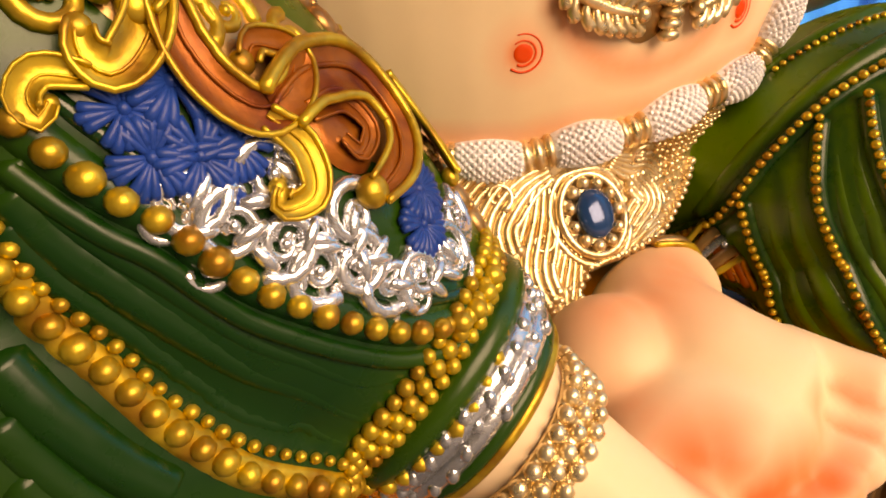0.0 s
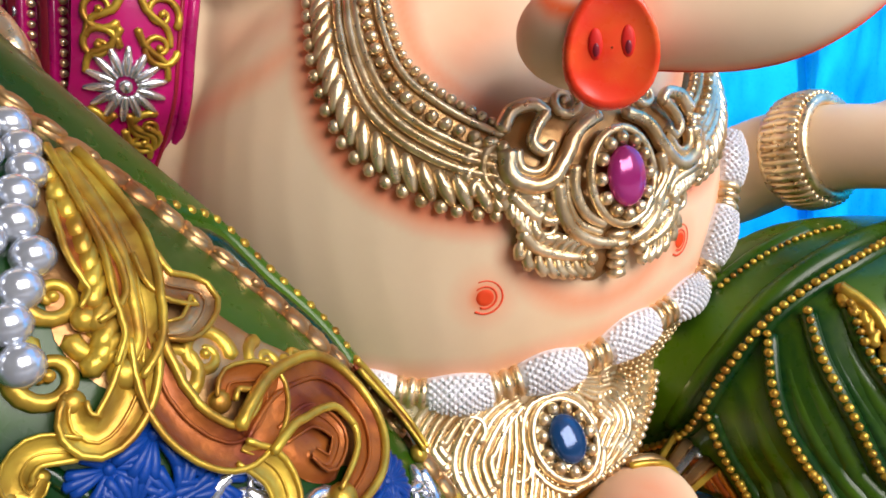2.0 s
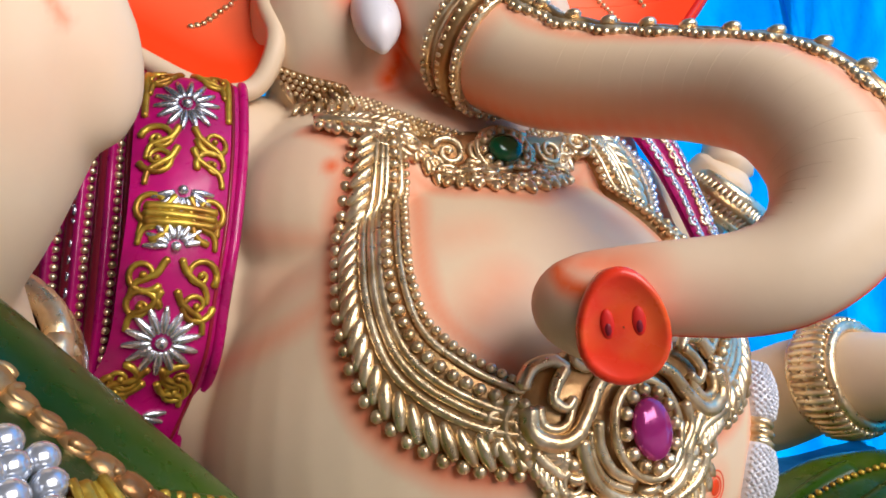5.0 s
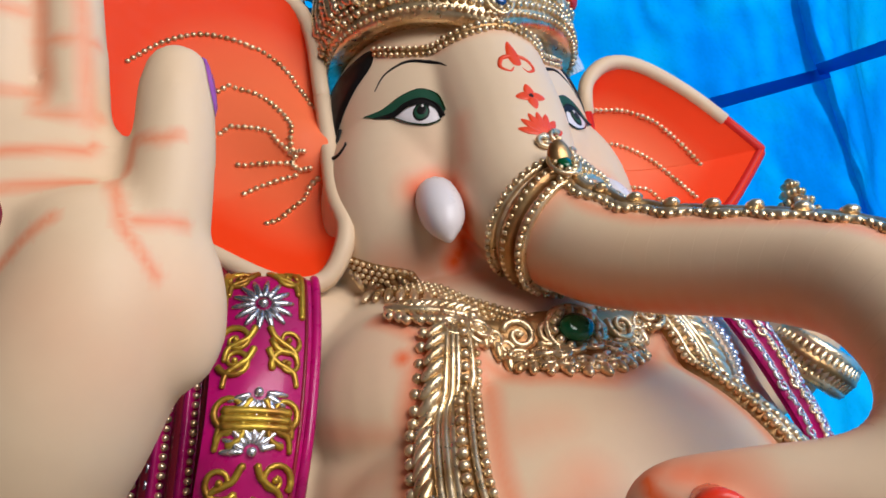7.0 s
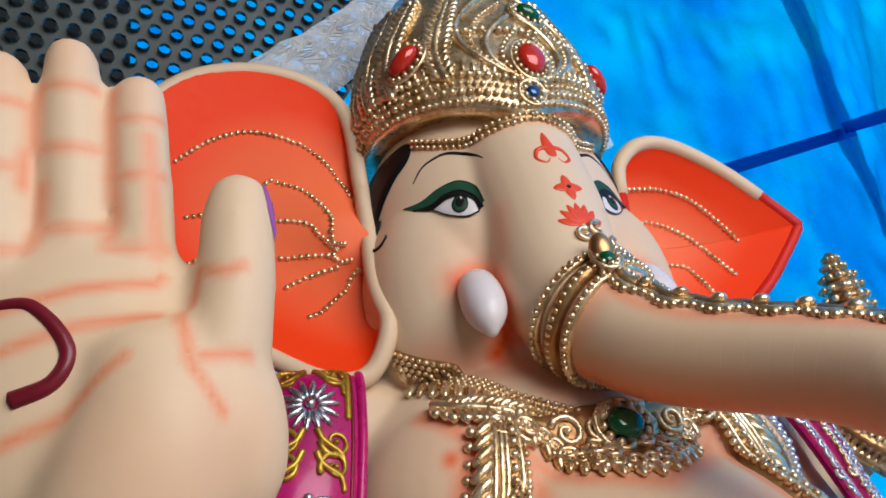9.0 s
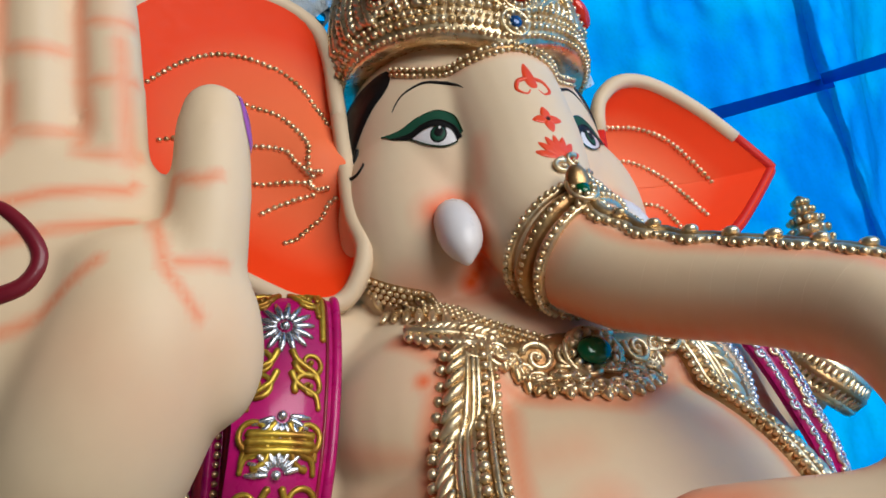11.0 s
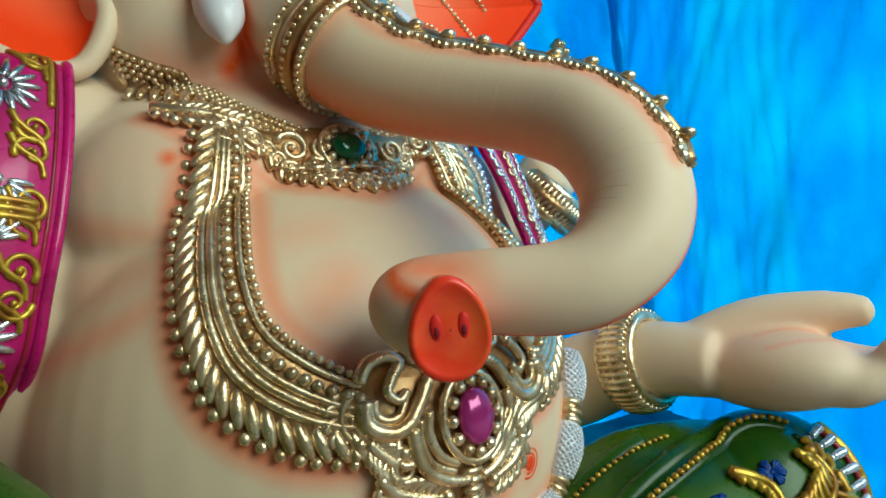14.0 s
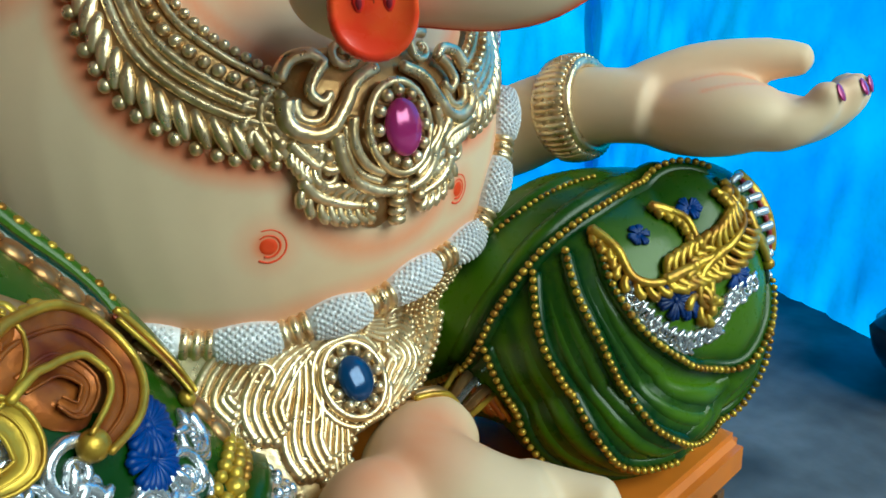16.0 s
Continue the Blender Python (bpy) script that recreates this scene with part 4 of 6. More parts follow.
rope(rim, 0.0022, 0.0022, VERMILION, SKINT, -0.0006, 6, 2)
spray([Vector(q) + sd * -0.032 for q, sd in zip(smooth, side)], 0.02, 0.5)
spray(ring, 0.045, 0.4)
# wrinkles across the trunk
for i in range(k0 + 8, 80):
    if i % 2 == 0:
        p, d = Vector(T[i, :3]), Vector(T[i + 1, :3] - T[i - 1, :3]).normalized()
        f = frame3(d)
        arc = [p + f @ Vector((math.cos(t), math.sin(t), 0)) * T[i, 3] for t in np.linspace(1.3, 3.4, 9)]
        rope(arc, 0.0004, 0.0004, SKIN, SKINT, 0.0, 4, 2)
tip, way = Vector((-0.139, 0.454, 0.939)), Vector((-0.5, -0.85, -0.12)).normalized()
f = frame3(way)
verts, faces = [], []
prof = [(0.95, -0.045), (1.0, -0.02), (1.04, -0.004), (0.97, 0.006), (0.86, 0.004), (0.6, 0.0), (0.3, 0.001), (0.02, 0.0015)]
for r, h in prof:
    for i in range(28):
        t = 2 * math.pi * i / 28
        egg = 1 - 0.16 * math.sin(t)
        verts.append(tip + f @ Vector((0.041 * r * math.cos(t) * egg, 0.053 * r * math.sin(t), h)))
for j in range(len(prof) - 1):
    for i in range(28):
        a, b = j * 28 + i, j * 28 + (i + 1) % 28
        faces.append((a, b, b + 28, a + 28))
STATUE.add(verts, faces, RED)
for s in (-1, 1):
    blob(STATUE, tip + f @ Vector((s * 0.014, 0.004, 0.0005)), (0.0065, 0.014, 0.0025), CRIMSON, f, 14, 8)
    blob(STATUE, tip + f @ Vector((s * 0.014, 0.0, 0.0015)), (0.0035, 0.007, 0.0022), MAROON, f, 12, 8)
spray([(-0.143, 0.543, 1.001), (-0.153, 0.525, 0.993), (-0.158, 0.507, 0.983), (-0.156, 0.485, 0.975)], 0.021, 1.0)
spray([(-0.19, 0.62, 0.93), (-0.17, 0.64, 0.99), (-0.13, 0.65, 1.02)], 0.06, 0.35)

# ---- ears: bead rows ----
for row in ([(-0.638, 1.151, 1.818), (-0.575, 1.155, 1.866), (-0.499, 1.16, 1.891), (-0.409, 1.167, 1.87), (-0.344, 1.168, 1.804), (-0.318, 1.154, 1.718), (-0.312, 1.131, 1.669), (-0.34, 1.125, 1.619)], [(-0.46, 1.168, 1.777), (-0.397, 1.16, 1.741), (-0.35, 1.136, 1.672), (-0.34, 1.125, 1.619)], [(-0.455, 1.163, 1.687), (-0.392, 1.15, 1.668), (-0.34, 1.125, 1.619)], [(-0.449, 1.166, 1.611), (-0.386, 1.152, 1.609), (-0.345, 1.138, 1.601)], [(-0.443, 1.168, 1.542), (-0.389, 1.162, 1.566), (-0.341, 1.151, 1.573)], [(-0.414, 1.158, 1.454), (-0.363, 1.168, 1.486), (-0.321, 1.164, 1.528), (-0.314, 1.149, 1.569), (-0.345, 1.138, 1.601), (-0.34, 1.125, 1.619)], [(-0.62, 1.15, 1.7), (-0.55, 1.16, 1.72), (-0.46, 1.168, 1.777)], [(-0.62, 1.15, 1.6), (-0.53, 1.16, 1.65), (-0.455, 1.163, 1.687)]):
    beads(row, 0.0125, 0.0066, GOLD, EAR_SKIN[0], 0.0)
for row in ([(0.3, 1.08, 1.7), *[(0.19, 0.982, 1.657), (0.386, 1.109, 1.737), (0.459, 1.094, 1.706), (0.511, 1.085, 1.65), (0.551, 1.075, 1.587)][1:]], [(0.3, 1.1, 1.64), *[(0.132, 0.935, 1.573), (0.382, 1.139, 1.664), (0.47, 1.116, 1.601), (0.517, 1.083, 1.503)][1:]], [(0.32, 1.1, 1.57), (0.38, 1.12, 1.56), *[(0.072, 0.853, 1.488), (0.214, 0.952, 1.519), (0.44, 1.127, 1.537), (0.457, 1.075, 1.444)][2:]]):
    beads(row, 0.0125, 0.0066, GOLD, EAR_SKIN[1], 0.0)

# ---- crown ----
prof = [(1.8, 0.2), (1.784, 0.27), (1.8, 0.284), (1.83, 0.285), (1.87, 0.284), (1.93, 0.28), (2.02, 0.262), (2.12, 0.222), (2.22, 0.165), (2.3, 0.1), (2.36, 0.05), (2.4, 0.02)]
verts, faces = [], []
NC = 72
for z, r in prof:
    for i in range(NC):
        t = 2 * math.pi * i / NC
        front = max(0.0, -math.sin(t))
        lift = (0.022 * abs(math.sin(2 * t)) * front + 0.035 * abs(math.cos(t))) if z < 1.84 else 0.0
        verts.append((r * math.cos(t), 1.14 + r * 0.82 * math.sin(t), z + lift))
for j in range(len(prof) - 1):
    for i in range(NC):
        a, b = j * NC + i, j * NC + (i + 1) % NC
        faces.append((a, b, b + NC, a + NC))
STATUE.add(verts, faces, GOLD)
CROWN = BVHTree.FromPolygons(verts, faces)


def crown(t, z):
    """A place on the crown, t radians round from its front towards the far side."""
    r = np.interp(z, [p[0] for p in prof], [p[1] for p in prof])
    return (r * math.sin(t), 1.14 - r * 0.82 * math.cos(t), z)


for z, gap, r in ((1.805, 0.0135, 0.0062), (1.825, 0.0165, 0.008), (1.865, 0.017, 0.0085), (1.845, 0.0145, 0.006), (2.0, 0.017, 0.008)):
    beads([crown(t, z + (0.03 * abs(math.sin(2 * t)) if z < 1.9 else 0)) for t in np.linspace(-1.7, 1.7, 40)], gap, r, GOLD, CROWN, 0.5, 2)
for t, z, rx, rz, m, spin in ((0.05, 1.835, 0.013, 0.014, BLUEGEM, 0), (0.1, 1.915, 0.029, 0.035, JEWELS, 0), (0.27, 2.06, 0.028, 0.019, GREENGEM, -0.4), (-0.8, 1.945, 0.038, 0.019, JEWELS, 0.75), (0.95, 1.945, 0.038, 0.019, JEWELS, -0.75)):
    co, n = ground(crown(t, z), CROWN)
    gem(co + n * 0.008, n, rx, rz, m, GOLD, 0.006, spin)
# ribs and beads rising round the middle stone, plumes to both sides
for s in (-1, 1):
    for w, r, bead in ((0.2, 0.007, True), (0.3, 0.009, False), (0.4, 0.006, True), (0.5, 0.009, False)):
        c = [crown(0.1 + s * w * math.sin(math.pi * k), 1.845 + 0.5 * (w + 0.12) * k) for k in np.linspace(0.12, 0.95, 9)]
        (beads(c, 0.0135, r, GOLD, CROWN, 0.7, 4) if bead else rope(c, r * 0.6, r, GOLD, CROWN, 0.004, 8, 4))
    for t in (0.62, 1.05, 1.3, 1.55):
        plume([crown(t * s + 0.1, 1.88), crown((t + 0.05) * s + 0.1, 1.95), crown((t - 0.02) * s + 0.1, 2.04), crown((t - 0.14) * s + 0.1, 2.13)], 0.024, GOLD, CROWN, (1, -1), 0.017, 0.003, 0.0065)
    beads([crown(s * t + 0.1, 1.9 + 0.25 * (t - 0.5)) for t in np.linspace(0.55, 1.6, 10)], 0.013, 0.0055, GOLD, CROWN, 0.6, 3)
for t in np.linspace(-1.6, 1.6, 46):
    leaf(crown(t, 1.885 + 0.03 * abs(math.sin(2 * t))), (0, 0, 1), 0.024, 0.005, GOLD, CROWN, lift=0.003)
# chain below the crown, sagging over the brow
for s in (-1, 1):
    c = [(s * 0.005, 0.87, 1.79), (s * 0.06, 0.9, 1.772), (s * 0.12, 0.94, 1.765), (s * 0.18, 0.97, 1.782), (s * 0.225, 1.0, 1.81)]
    rope(c, 0.008, 0.009, BRONZE, SKINT, 0.002)
    beads(c, 0.0125, 0.006, GOLD, SKINT, 1.6)
    beads([(x, y, z - 0.012) for x, y, z in c], 0.0125, 0.0055, GOLD, SKINT, 0.6)
    spray(c, 0.03, 0.25)

# ---- draped legs: folds, bead chains, knee ornaments ----
ROW_A = [(-0.62, 0.34, 0.737), (-0.606, 0.339, 0.717), (-0.589, 0.338, 0.697), (-0.57, 0.339, 0.679), (-0.551, 0.338, 0.654), (-0.534, 0.339, 0.634), (-0.514, 0.34, 0.617), (-0.479, 0.344, 0.591), (-0.44, 0.351, 0.569), (-0.396, 0.366, 0.559), (-0.363, 0.395, 0.568), (-0.161, 0.77, 0.41)][:-1]
ROW_B = [(-0.643, 0.34, 0.673), (-0.634, 0.342, 0.64), (-0.616, 0.34, 0.607), (-0.597, 0.336, 0.57), (-0.581, 0.335, 0.545), (-0.555, 0.337, 0.51), (-0.519, 0.344, 0.479), (-0.472, 0.377, 0.434), (-0.435, 0.351, 0.471), (-0.398, 0.351, 0.502), (-0.37, 0.37, 0.535), (-0.339, 0.421, 0.56)][:-1]
shift = lambda pts, v: [tuple(np.array(p) + np.array(v)) for p in pts]
for row, r in ((ROW_A, 0.011), (ROW_B, 0.0105)):
    rope(row, r * 1.3, r * 1.3, GOLDPAINT if row is ROW_B else GREEN, LEGT, -r * 0.8, 10)
    beads(row, 0.0178, r * 0.8, GOLDPAINT, LEGT, 0.55)
    stain_shade(shift(row, (-0.012, 0, -0.03)), 0.05, 0.9, LEGT)
    stain_shade(shift(row, (0.01, 0, 0.02)), 0.035, 1.0, LEGT)
rope(shift(ROW_A, (-0.008, 0, -0.019)), 0.007, 0.007, GREEN, LEGT, -0.002)
rope(shift(ROW_A, (0.012, 0, 0.018)), 0.005, 0.005, GREENLINE, LEGT, -0.002)
beads(shift(ROW_B, (0.004, 0, 0.02)), 0.012, 0.0045, GOLDPAINT, LEGT, 0.4)
for k, r in ((0.3, 0.012), (0.5, 0.016), (0.72, 0.012)):
    rope([np.array(a) * (1 - k) + np.array(b) * k for a, b in zip(ROW_A, ROW_B)], r, r * 0.7, GREEN, LEGT, -r * 0.75, 10)
rope([(-0.655, 0.332, 0.629), (-0.64, 0.326, 0.594), (-0.622, 0.324, 0.56), (-0.601, 0.325, 0.529)], 0.016, 0.016, GREEN, LEGT, -0.008, 10)
for k in (0.03, 0.06, 0.1):
    rope(shift([(-0.655, 0.332, 0.629), (-0.64, 0.326, 0.594), (-0.622, 0.324, 0.56), (-0.601, 0.325, 0.529)], (-0.01, 0, -k)), 0.012, 0.012, GREEN, LEGT, -0.007, 10)
for p, size in (((-0.553, 0.356, 0.743), 0.024), ((-0.575, 0.342, 0.736), 0.02), ((-0.568, 0.338, 0.712), 0.021), ((-0.546, 0.342, 0.708), 0.022), ((-0.527, 0.347, 0.711), 0.021), ((-0.54, 0.341, 0.694), 0.016)):
    flower(p, size, 6, BLUE, LEGT)
flower((-0.413, 0.39, 0.65), 0.024, 7, BLUE, LEGT)
flower((-0.418, 0.378, 0.63), 0.022, 7, BLUE, LEGT)
for i, p in enumerate([(-0.558, 0.341, 0.689), (-0.539, 0.342, 0.669), (-0.513, 0.353, 0.689), (-0.514, 0.344, 0.652), (-0.498, 0.344, 0.631), (-0.47, 0.359, 0.654), (-0.473, 0.35, 0.625), (-0.452, 0.354, 0.606), (-0.429, 0.362, 0.601), (-0.399, 0.383, 0.605), (-0.382, 0.409, 0.618)]):
    scroll(p, 0.021, SILVER, i * 1.3, 1 if i % 2 else -1, LEGT, 0.24, 1.4)
    for j in range(4):
        q = np.array(p) + np.array((random.uniform(-0.022, 0.022), 0, random.uniform(-0.022, 0.018)))
        if j < 2:
            scroll(q, 0.012, SILVER, i + j * 2, 1 if j % 2 else -1, LEGT, 0.28, 1.2)
        else:
            leaf(q, (random.uniform(-1, 1), 0, random.uniform(-1, 1)), 0.02, 0.005, SILVER, LEGT, lift=0.003)
patch([(-0.6, 0.45, 0.88), (-0.56, 0.45, 0.87), (-0.53, 0.42, 0.82), (-0.49, 0.42, 0.765), (-0.44, 0.43, 0.73), (-0.405, 0.44, 0.68), (-0.43, 0.38, 0.675), (-0.5, 0.36, 0.722), (-0.55, 0.36, 0.755), (-0.59, 0.37, 0.8)], BRONZE, 0.003, LEGT)
for c, wide, inner, sides in (([(-0.58, 0.452, 0.888), (-0.56, 0.426, 0.864), (-0.55, 0.403, 0.835), (-0.548, 0.382, 0.812), (-0.55, 0.371, 0.792), (-0.56, 0.36, 0.778)], 0.015, GOLDPAINT, (-1,)),
                              ([(-0.58, 0.415, 0.86), (-0.568, 0.393, 0.838), (-0.563, 0.381, 0.818), (-0.573, 0.37, 0.809)], 0.012, AMBER, ()), ([(-0.551, 0.371, 0.789), (-0.56, 0.354, 0.767), (-0.575, 0.343, 0.754), (-0.586, 0.343, 0.763), (-0.585, 0.348, 0.773)], 0.011, GOLDPAINT, ()),
                              ([(-0.549, 0.371, 0.792), (-0.544, 0.356, 0.76), (-0.529, 0.351, 0.735), (-0.509, 0.354, 0.722), (-0.489, 0.369, 0.729), (-0.486, 0.385, 0.745), (-0.504, 0.37, 0.758), (-0.512, 0.364, 0.749)], 0.012, AMBER, ())):
    curl(c, wide, GOLDPAINT, inner, LEGT)
    if sides:
        plume(c, wide * 1.5, GOLDPAINT, LEGT, sides, 0.014, 0.004, 0.005)
for c, wide, inner in (([(-0.502, 0.357, 0.722), (-0.479, 0.38, 0.733), (-0.443, 0.407, 0.724), (-0.423, 0.403, 0.696), (-0.429, 0.383, 0.676), (-0.453, 0.359, 0.666)], 0.018, AMBER), ([(-0.51, 0.354, 0.719), (-0.493, 0.354, 0.7), (-0.492, 0.346, 0.677), (-0.511, 0.336, 0.675), (-0.511, 0.346, 0.683)], 0.009, GOLDPAINT),
                       ([(-0.54, 0.407, 0.833), (-0.532, 0.397, 0.814), (-0.518, 0.412, 0.795), (-0.525, 0.388, 0.787), (-0.536, 0.376, 0.792)], 0.01, BRONZE), ([(-0.41, 0.464, 0.705), (-0.385, 0.459, 0.665), (-0.375, 0.441, 0.631)], 0.013, AMBER),
                       ([(-0.586, 0.34, 0.752), (-0.604, 0.338, 0.757), (-0.614, 0.342, 0.747), (-0.609, 0.333, 0.738), (-0.603, 0.335, 0.744)], 0.007, GOLDPAINT)):
    curl(c, wide, GOLDPAINT, inner, LEGT)
patch([(-0.49, 0.37, 0.722), (-0.46, 0.39, 0.722), (-0.44, 0.39, 0.695), (-0.45, 0.37, 0.675), (-0.475, 0.36, 0.69)], AMBER, 0.006, LEGT)
curl([(-0.483, 0.364, 0.717), (-0.462, 0.384, 0.715), (-0.446, 0.385, 0.698), (-0.456, 0.37, 0.687), (-0.467, 0.37, 0.697)], 0.007, AMBER, AMBER, LEGT)
for x, y, z, size in ((-0.566, 0.375, 0.8, 0.018), (-0.53, 0.365, 0.775, 0.016), (-0.512, 0.38, 0.775, 0.018), (-0.475, 0.4, 0.755, 0.016), (-0.452, 0.42, 0.745, 0.014), (-0.595, 0.36, 0.785, 0.018), (-0.588, 0.38, 0.82, 0.016)):
    scroll((x, y, z), size, GOLDPAINT, x * 50, 1, LEGT, 0.3, 1.3)
# scalloped edge and bead chain along the thigh's crest
LA = np.array(LEG_A)
crest, chain = [], []
for i in range(6, len(LA) - 6, 1):
    d = Vector(LA[min(i + 2, len(LA) - 1), :3] - LA[i - 2, :3]).normalized()
    o = Vector((0.62, -0.08, 0.78))
    o = (o - d * o.dot(d)).normalized()
    crest.append(Vector(LA[i, :3]) + o * LA[i, 3])
    o2 = Vector((0.62, 0.28, 0.74))
    o2 = (o2 - d * o2.dot(d)).normalized()
    chain.append(Vector(LA[i, :3]) + o2 * LA[i, 3])
for q in even(crest, 0.024)[2:]:
    co, n = ground(q, LEGT)
    blob(STATUE, co, (0.016, 0.016, 0.009), BRONZE, frame3(n), 12, 8)
    scroll(q, 0.012, BRONZE, q[0] * 60, 1, LEGT, 0.3, 1.2, 0.004)
CREST = [p for p in [(-0.528, 0.553, 0.854), (-0.494, 0.583, 0.836), (-0.461, 0.608, 0.811), (-0.386, 0.8, 0.736), (-0.4, 0.588, 0.727), (-0.372, 0.564, 0.676)] if p[1] < 0.7]
beads(CREST, 0.0165, 0.006, GOLDPAINT, LEGT)
rope(CREST, 0.009, 0.009, GREEN, LEGT, -0.004)
rope(shift(CREST, (-0.014, -0.02, -0.016)), 0.01, 0.01, GREENLINE, LEGT, -0.005)
for x, y, z in even(spline([(-0.595, 0.537, 0.935), (-0.598, 0.463, 0.91), (-0.59, 0.436, 0.887), (-0.599, 0.406, 0.867), (-0.593, 0.397, 0.852), (-0.593, 0.385, 0.835), (-0.605, 0.371, 0.823), (-0.603, 0.36, 0.796)][1:], 4), 0.02):
    for j in range(4):
        co, nn = ground((x - 0.021 * j, y - 0.008, z + 0.011 * (j % 2)), LEGT)
        blob(STATUE, co + nn * 0.006, (0.0115, 0.0115, 0.0115), PEARL, u=12, v=8)
# bead rows round the hem of the raised leg
for off, r in ((-0.008, 0.0062), (-0.02, 0.0072), (-0.033, 0.0062)):
    p = Vector((-0.395, 0.447, 0.468)) + Vector((0.62, -0.42, -0.66)) * off
    f = frame3(Vector((0.62, -0.42, -0.66)).normalized())
    ring = snap([p + f @ Vector((0.13 * math.cos(t), 0.13 * math.sin(t), 0)) for t in np.linspace(0, 2 * math.pi, 40)], 0.0, LEGT)
    for q in even(ring, r * 2.0):
        co, n = ground(q, LEGT)
        blob(STATUE, co + n * r * 0.4, (r * random.uniform(0.9, 1.1),) * 3, GOLDPAINT, u=8, v=6)
    stain_shade(ring, 0.03, 0.7, LEGT)
# shade of the raised leg's dark side put into its green paint
stain_shade([p[:3] for p in LEG_A], 0.4, 1.0, LEGT)
stain_shade([(-0.66, 0.34, 0.6), (-0.6, 0.34, 0.5), (-0.5, 0.36, 0.42)], 0.1, 0.9, LEGT)
# cuff of the raised leg, silver band and gold anklet
for i, (r, m, off) in enumerate(((0.014, GREEN, 0.0), (0.012, SILVER, 0.02), (0.012, SILVER, 0.035), (0.008, GREEN, 0.05), (0.006, GOLDPAINT, 0.06))):
    p = Vector((-0.395, 0.447, 0.468)) + Vector((0.62, -0.42, -0.66)) * off
    f = frame3(Vector((0.62, -0.42, -0.66)).normalized())
    R = 0.106 - 0.25 * off
    tube(STATUE, [(*(p + f @ Vector((R * math.cos(t), R * math.sin(t), 0))), r) for t in np.linspace(0, 2 * math.pi, 40)], m, 8)
    if m == SILVER:
        for t in np.linspace(0, 2 * math.pi, 34):
            blob(STATUE, p + f @ Vector(((R + 0.008) * math.cos(t), (R + 0.008) * math.sin(t), random.uniform(-0.006, 0.006))), (0.006, 0.006, 0.008), SILVER, u=8, v=6)
for off, r in ((0.095, 0.006), (0.11, 0.009), (0.125, 0.006)):
    p = Vector((-0.395, 0.447, 0.468)) + Vector((0.62, -0.42, -0.66)) * off
    f = frame3(Vector((0.62, -0.42, -0.66)).normalized())
    ring = snap([p + f @ Vector((0.085 * math.cos(t), 0.085 * math.sin(t), 0)) for t in np.linspace(0, 2 * math.pi, 30)], 0.003, SKINT)
    tube(STATUE, [(*q[:3], r) for q in ring], GOLD, 8)
    for q in even(ring, 0.016):
        blob(STATUE, ground(q, SKINT)[0] + ground(q, SKINT)[1] * 0.01, (0.008,) * 3, GOLD, u=8, v=6)
for t in (-1.8, -1.4, -1.0, -0.6):
    q = Vector((-0.395, 0.447, 0.468)) + Vector((0.62, -0.42, -0.66)) * 0.14 + f @ Vector((0.085 * math.cos(t), 0.085 * math.sin(t), 0))
    scroll(q, 0.018, GOLD, t, 1, SKINT, 0.25, 1.2)

# far leg: bead chains, hollows beside them in darker green with painted-in shade, swelling folds between
CHAINS = [[(0.122, 0.739, 0.357), (0.14, 0.644, 0.418), (0.172, 0.597, 0.516), (0.231, 0.566, 0.589), (0.331, 0.534, 0.641), (0.476, 0.523, 0.663), (0.56, 0.47, 0.69)],
          [(0.282, 0.5, 0.607), (0.265, 0.462, 0.557), (0.285, 0.431, 0.492), (0.321, 0.395, 0.445), (0.393, 0.376, 0.397), (0.482, 0.362, 0.384), (0.55, 0.358, 0.435), (0.6, 0.37, 0.49)],
          [(0.24, 0.53, 0.602), (0.231, 0.502, 0.54), (0.237, 0.466, 0.476), (0.267, 0.435, 0.382), (0.295, 0.393, 0.325), (0.388, 0.385, 0.276), (0.5, 0.38, 0.28), (0.57, 0.371, 0.372), (0.62, 0.37, 0.47)],
          [(0.2, 0.56, 0.57), (0.189, 0.533, 0.473), (0.213, 0.499, 0.39), (0.215, 0.449, 0.323), (0.259, 0.427, 0.267), (0.344, 0.399, 0.254)],
          [(0.137, 0.608, 0.449), (0.152, 0.583, 0.375), (0.182, 0.553, 0.294), (0.237, 0.5, 0.23), (0.33, 0.43, 0.2), (0.47, 0.4, 0.2)]]
for c in CHAINS:
    rope(c, 0.012, 0.012, GREEN, LEGT, -0.004, 10)
    beads(c, 0.0125, 0.0062, GOLDPAINT, LEGT, 1.9)
    stain_shade(shift(c, (0.012, 0.0, -0.006)), 0.03, 1.0, LEGT)
    stain_shade(shift(c, (-0.012, 0.0, 0.004)), 0.022, 0.7, LEGT)
for a, b in zip(CHAINS[1:], CHAINS[2:]):
    a, b = (along(c, 10) for c in (a, b))
    for k, r in ((0.36, 0.03), (0.7, 0.022)):
        rope([p * (1 - k) + q * k for p, q in zip(a, b)], r * 0.6, r, GREEN, LEGT, -r * 0.62, 14)
    stain_shade([p * 0.46 + q * 0.54 for p, q in zip(a, b)], 0.016, 0.8, LEGT)
beads([(0.231, 0.66, 0.61), (0.306, 0.627, 0.657), (0.401, 0.595, 0.677)], 0.0115, 0.0045, GOLDPAINT, LEGT, 0.6)
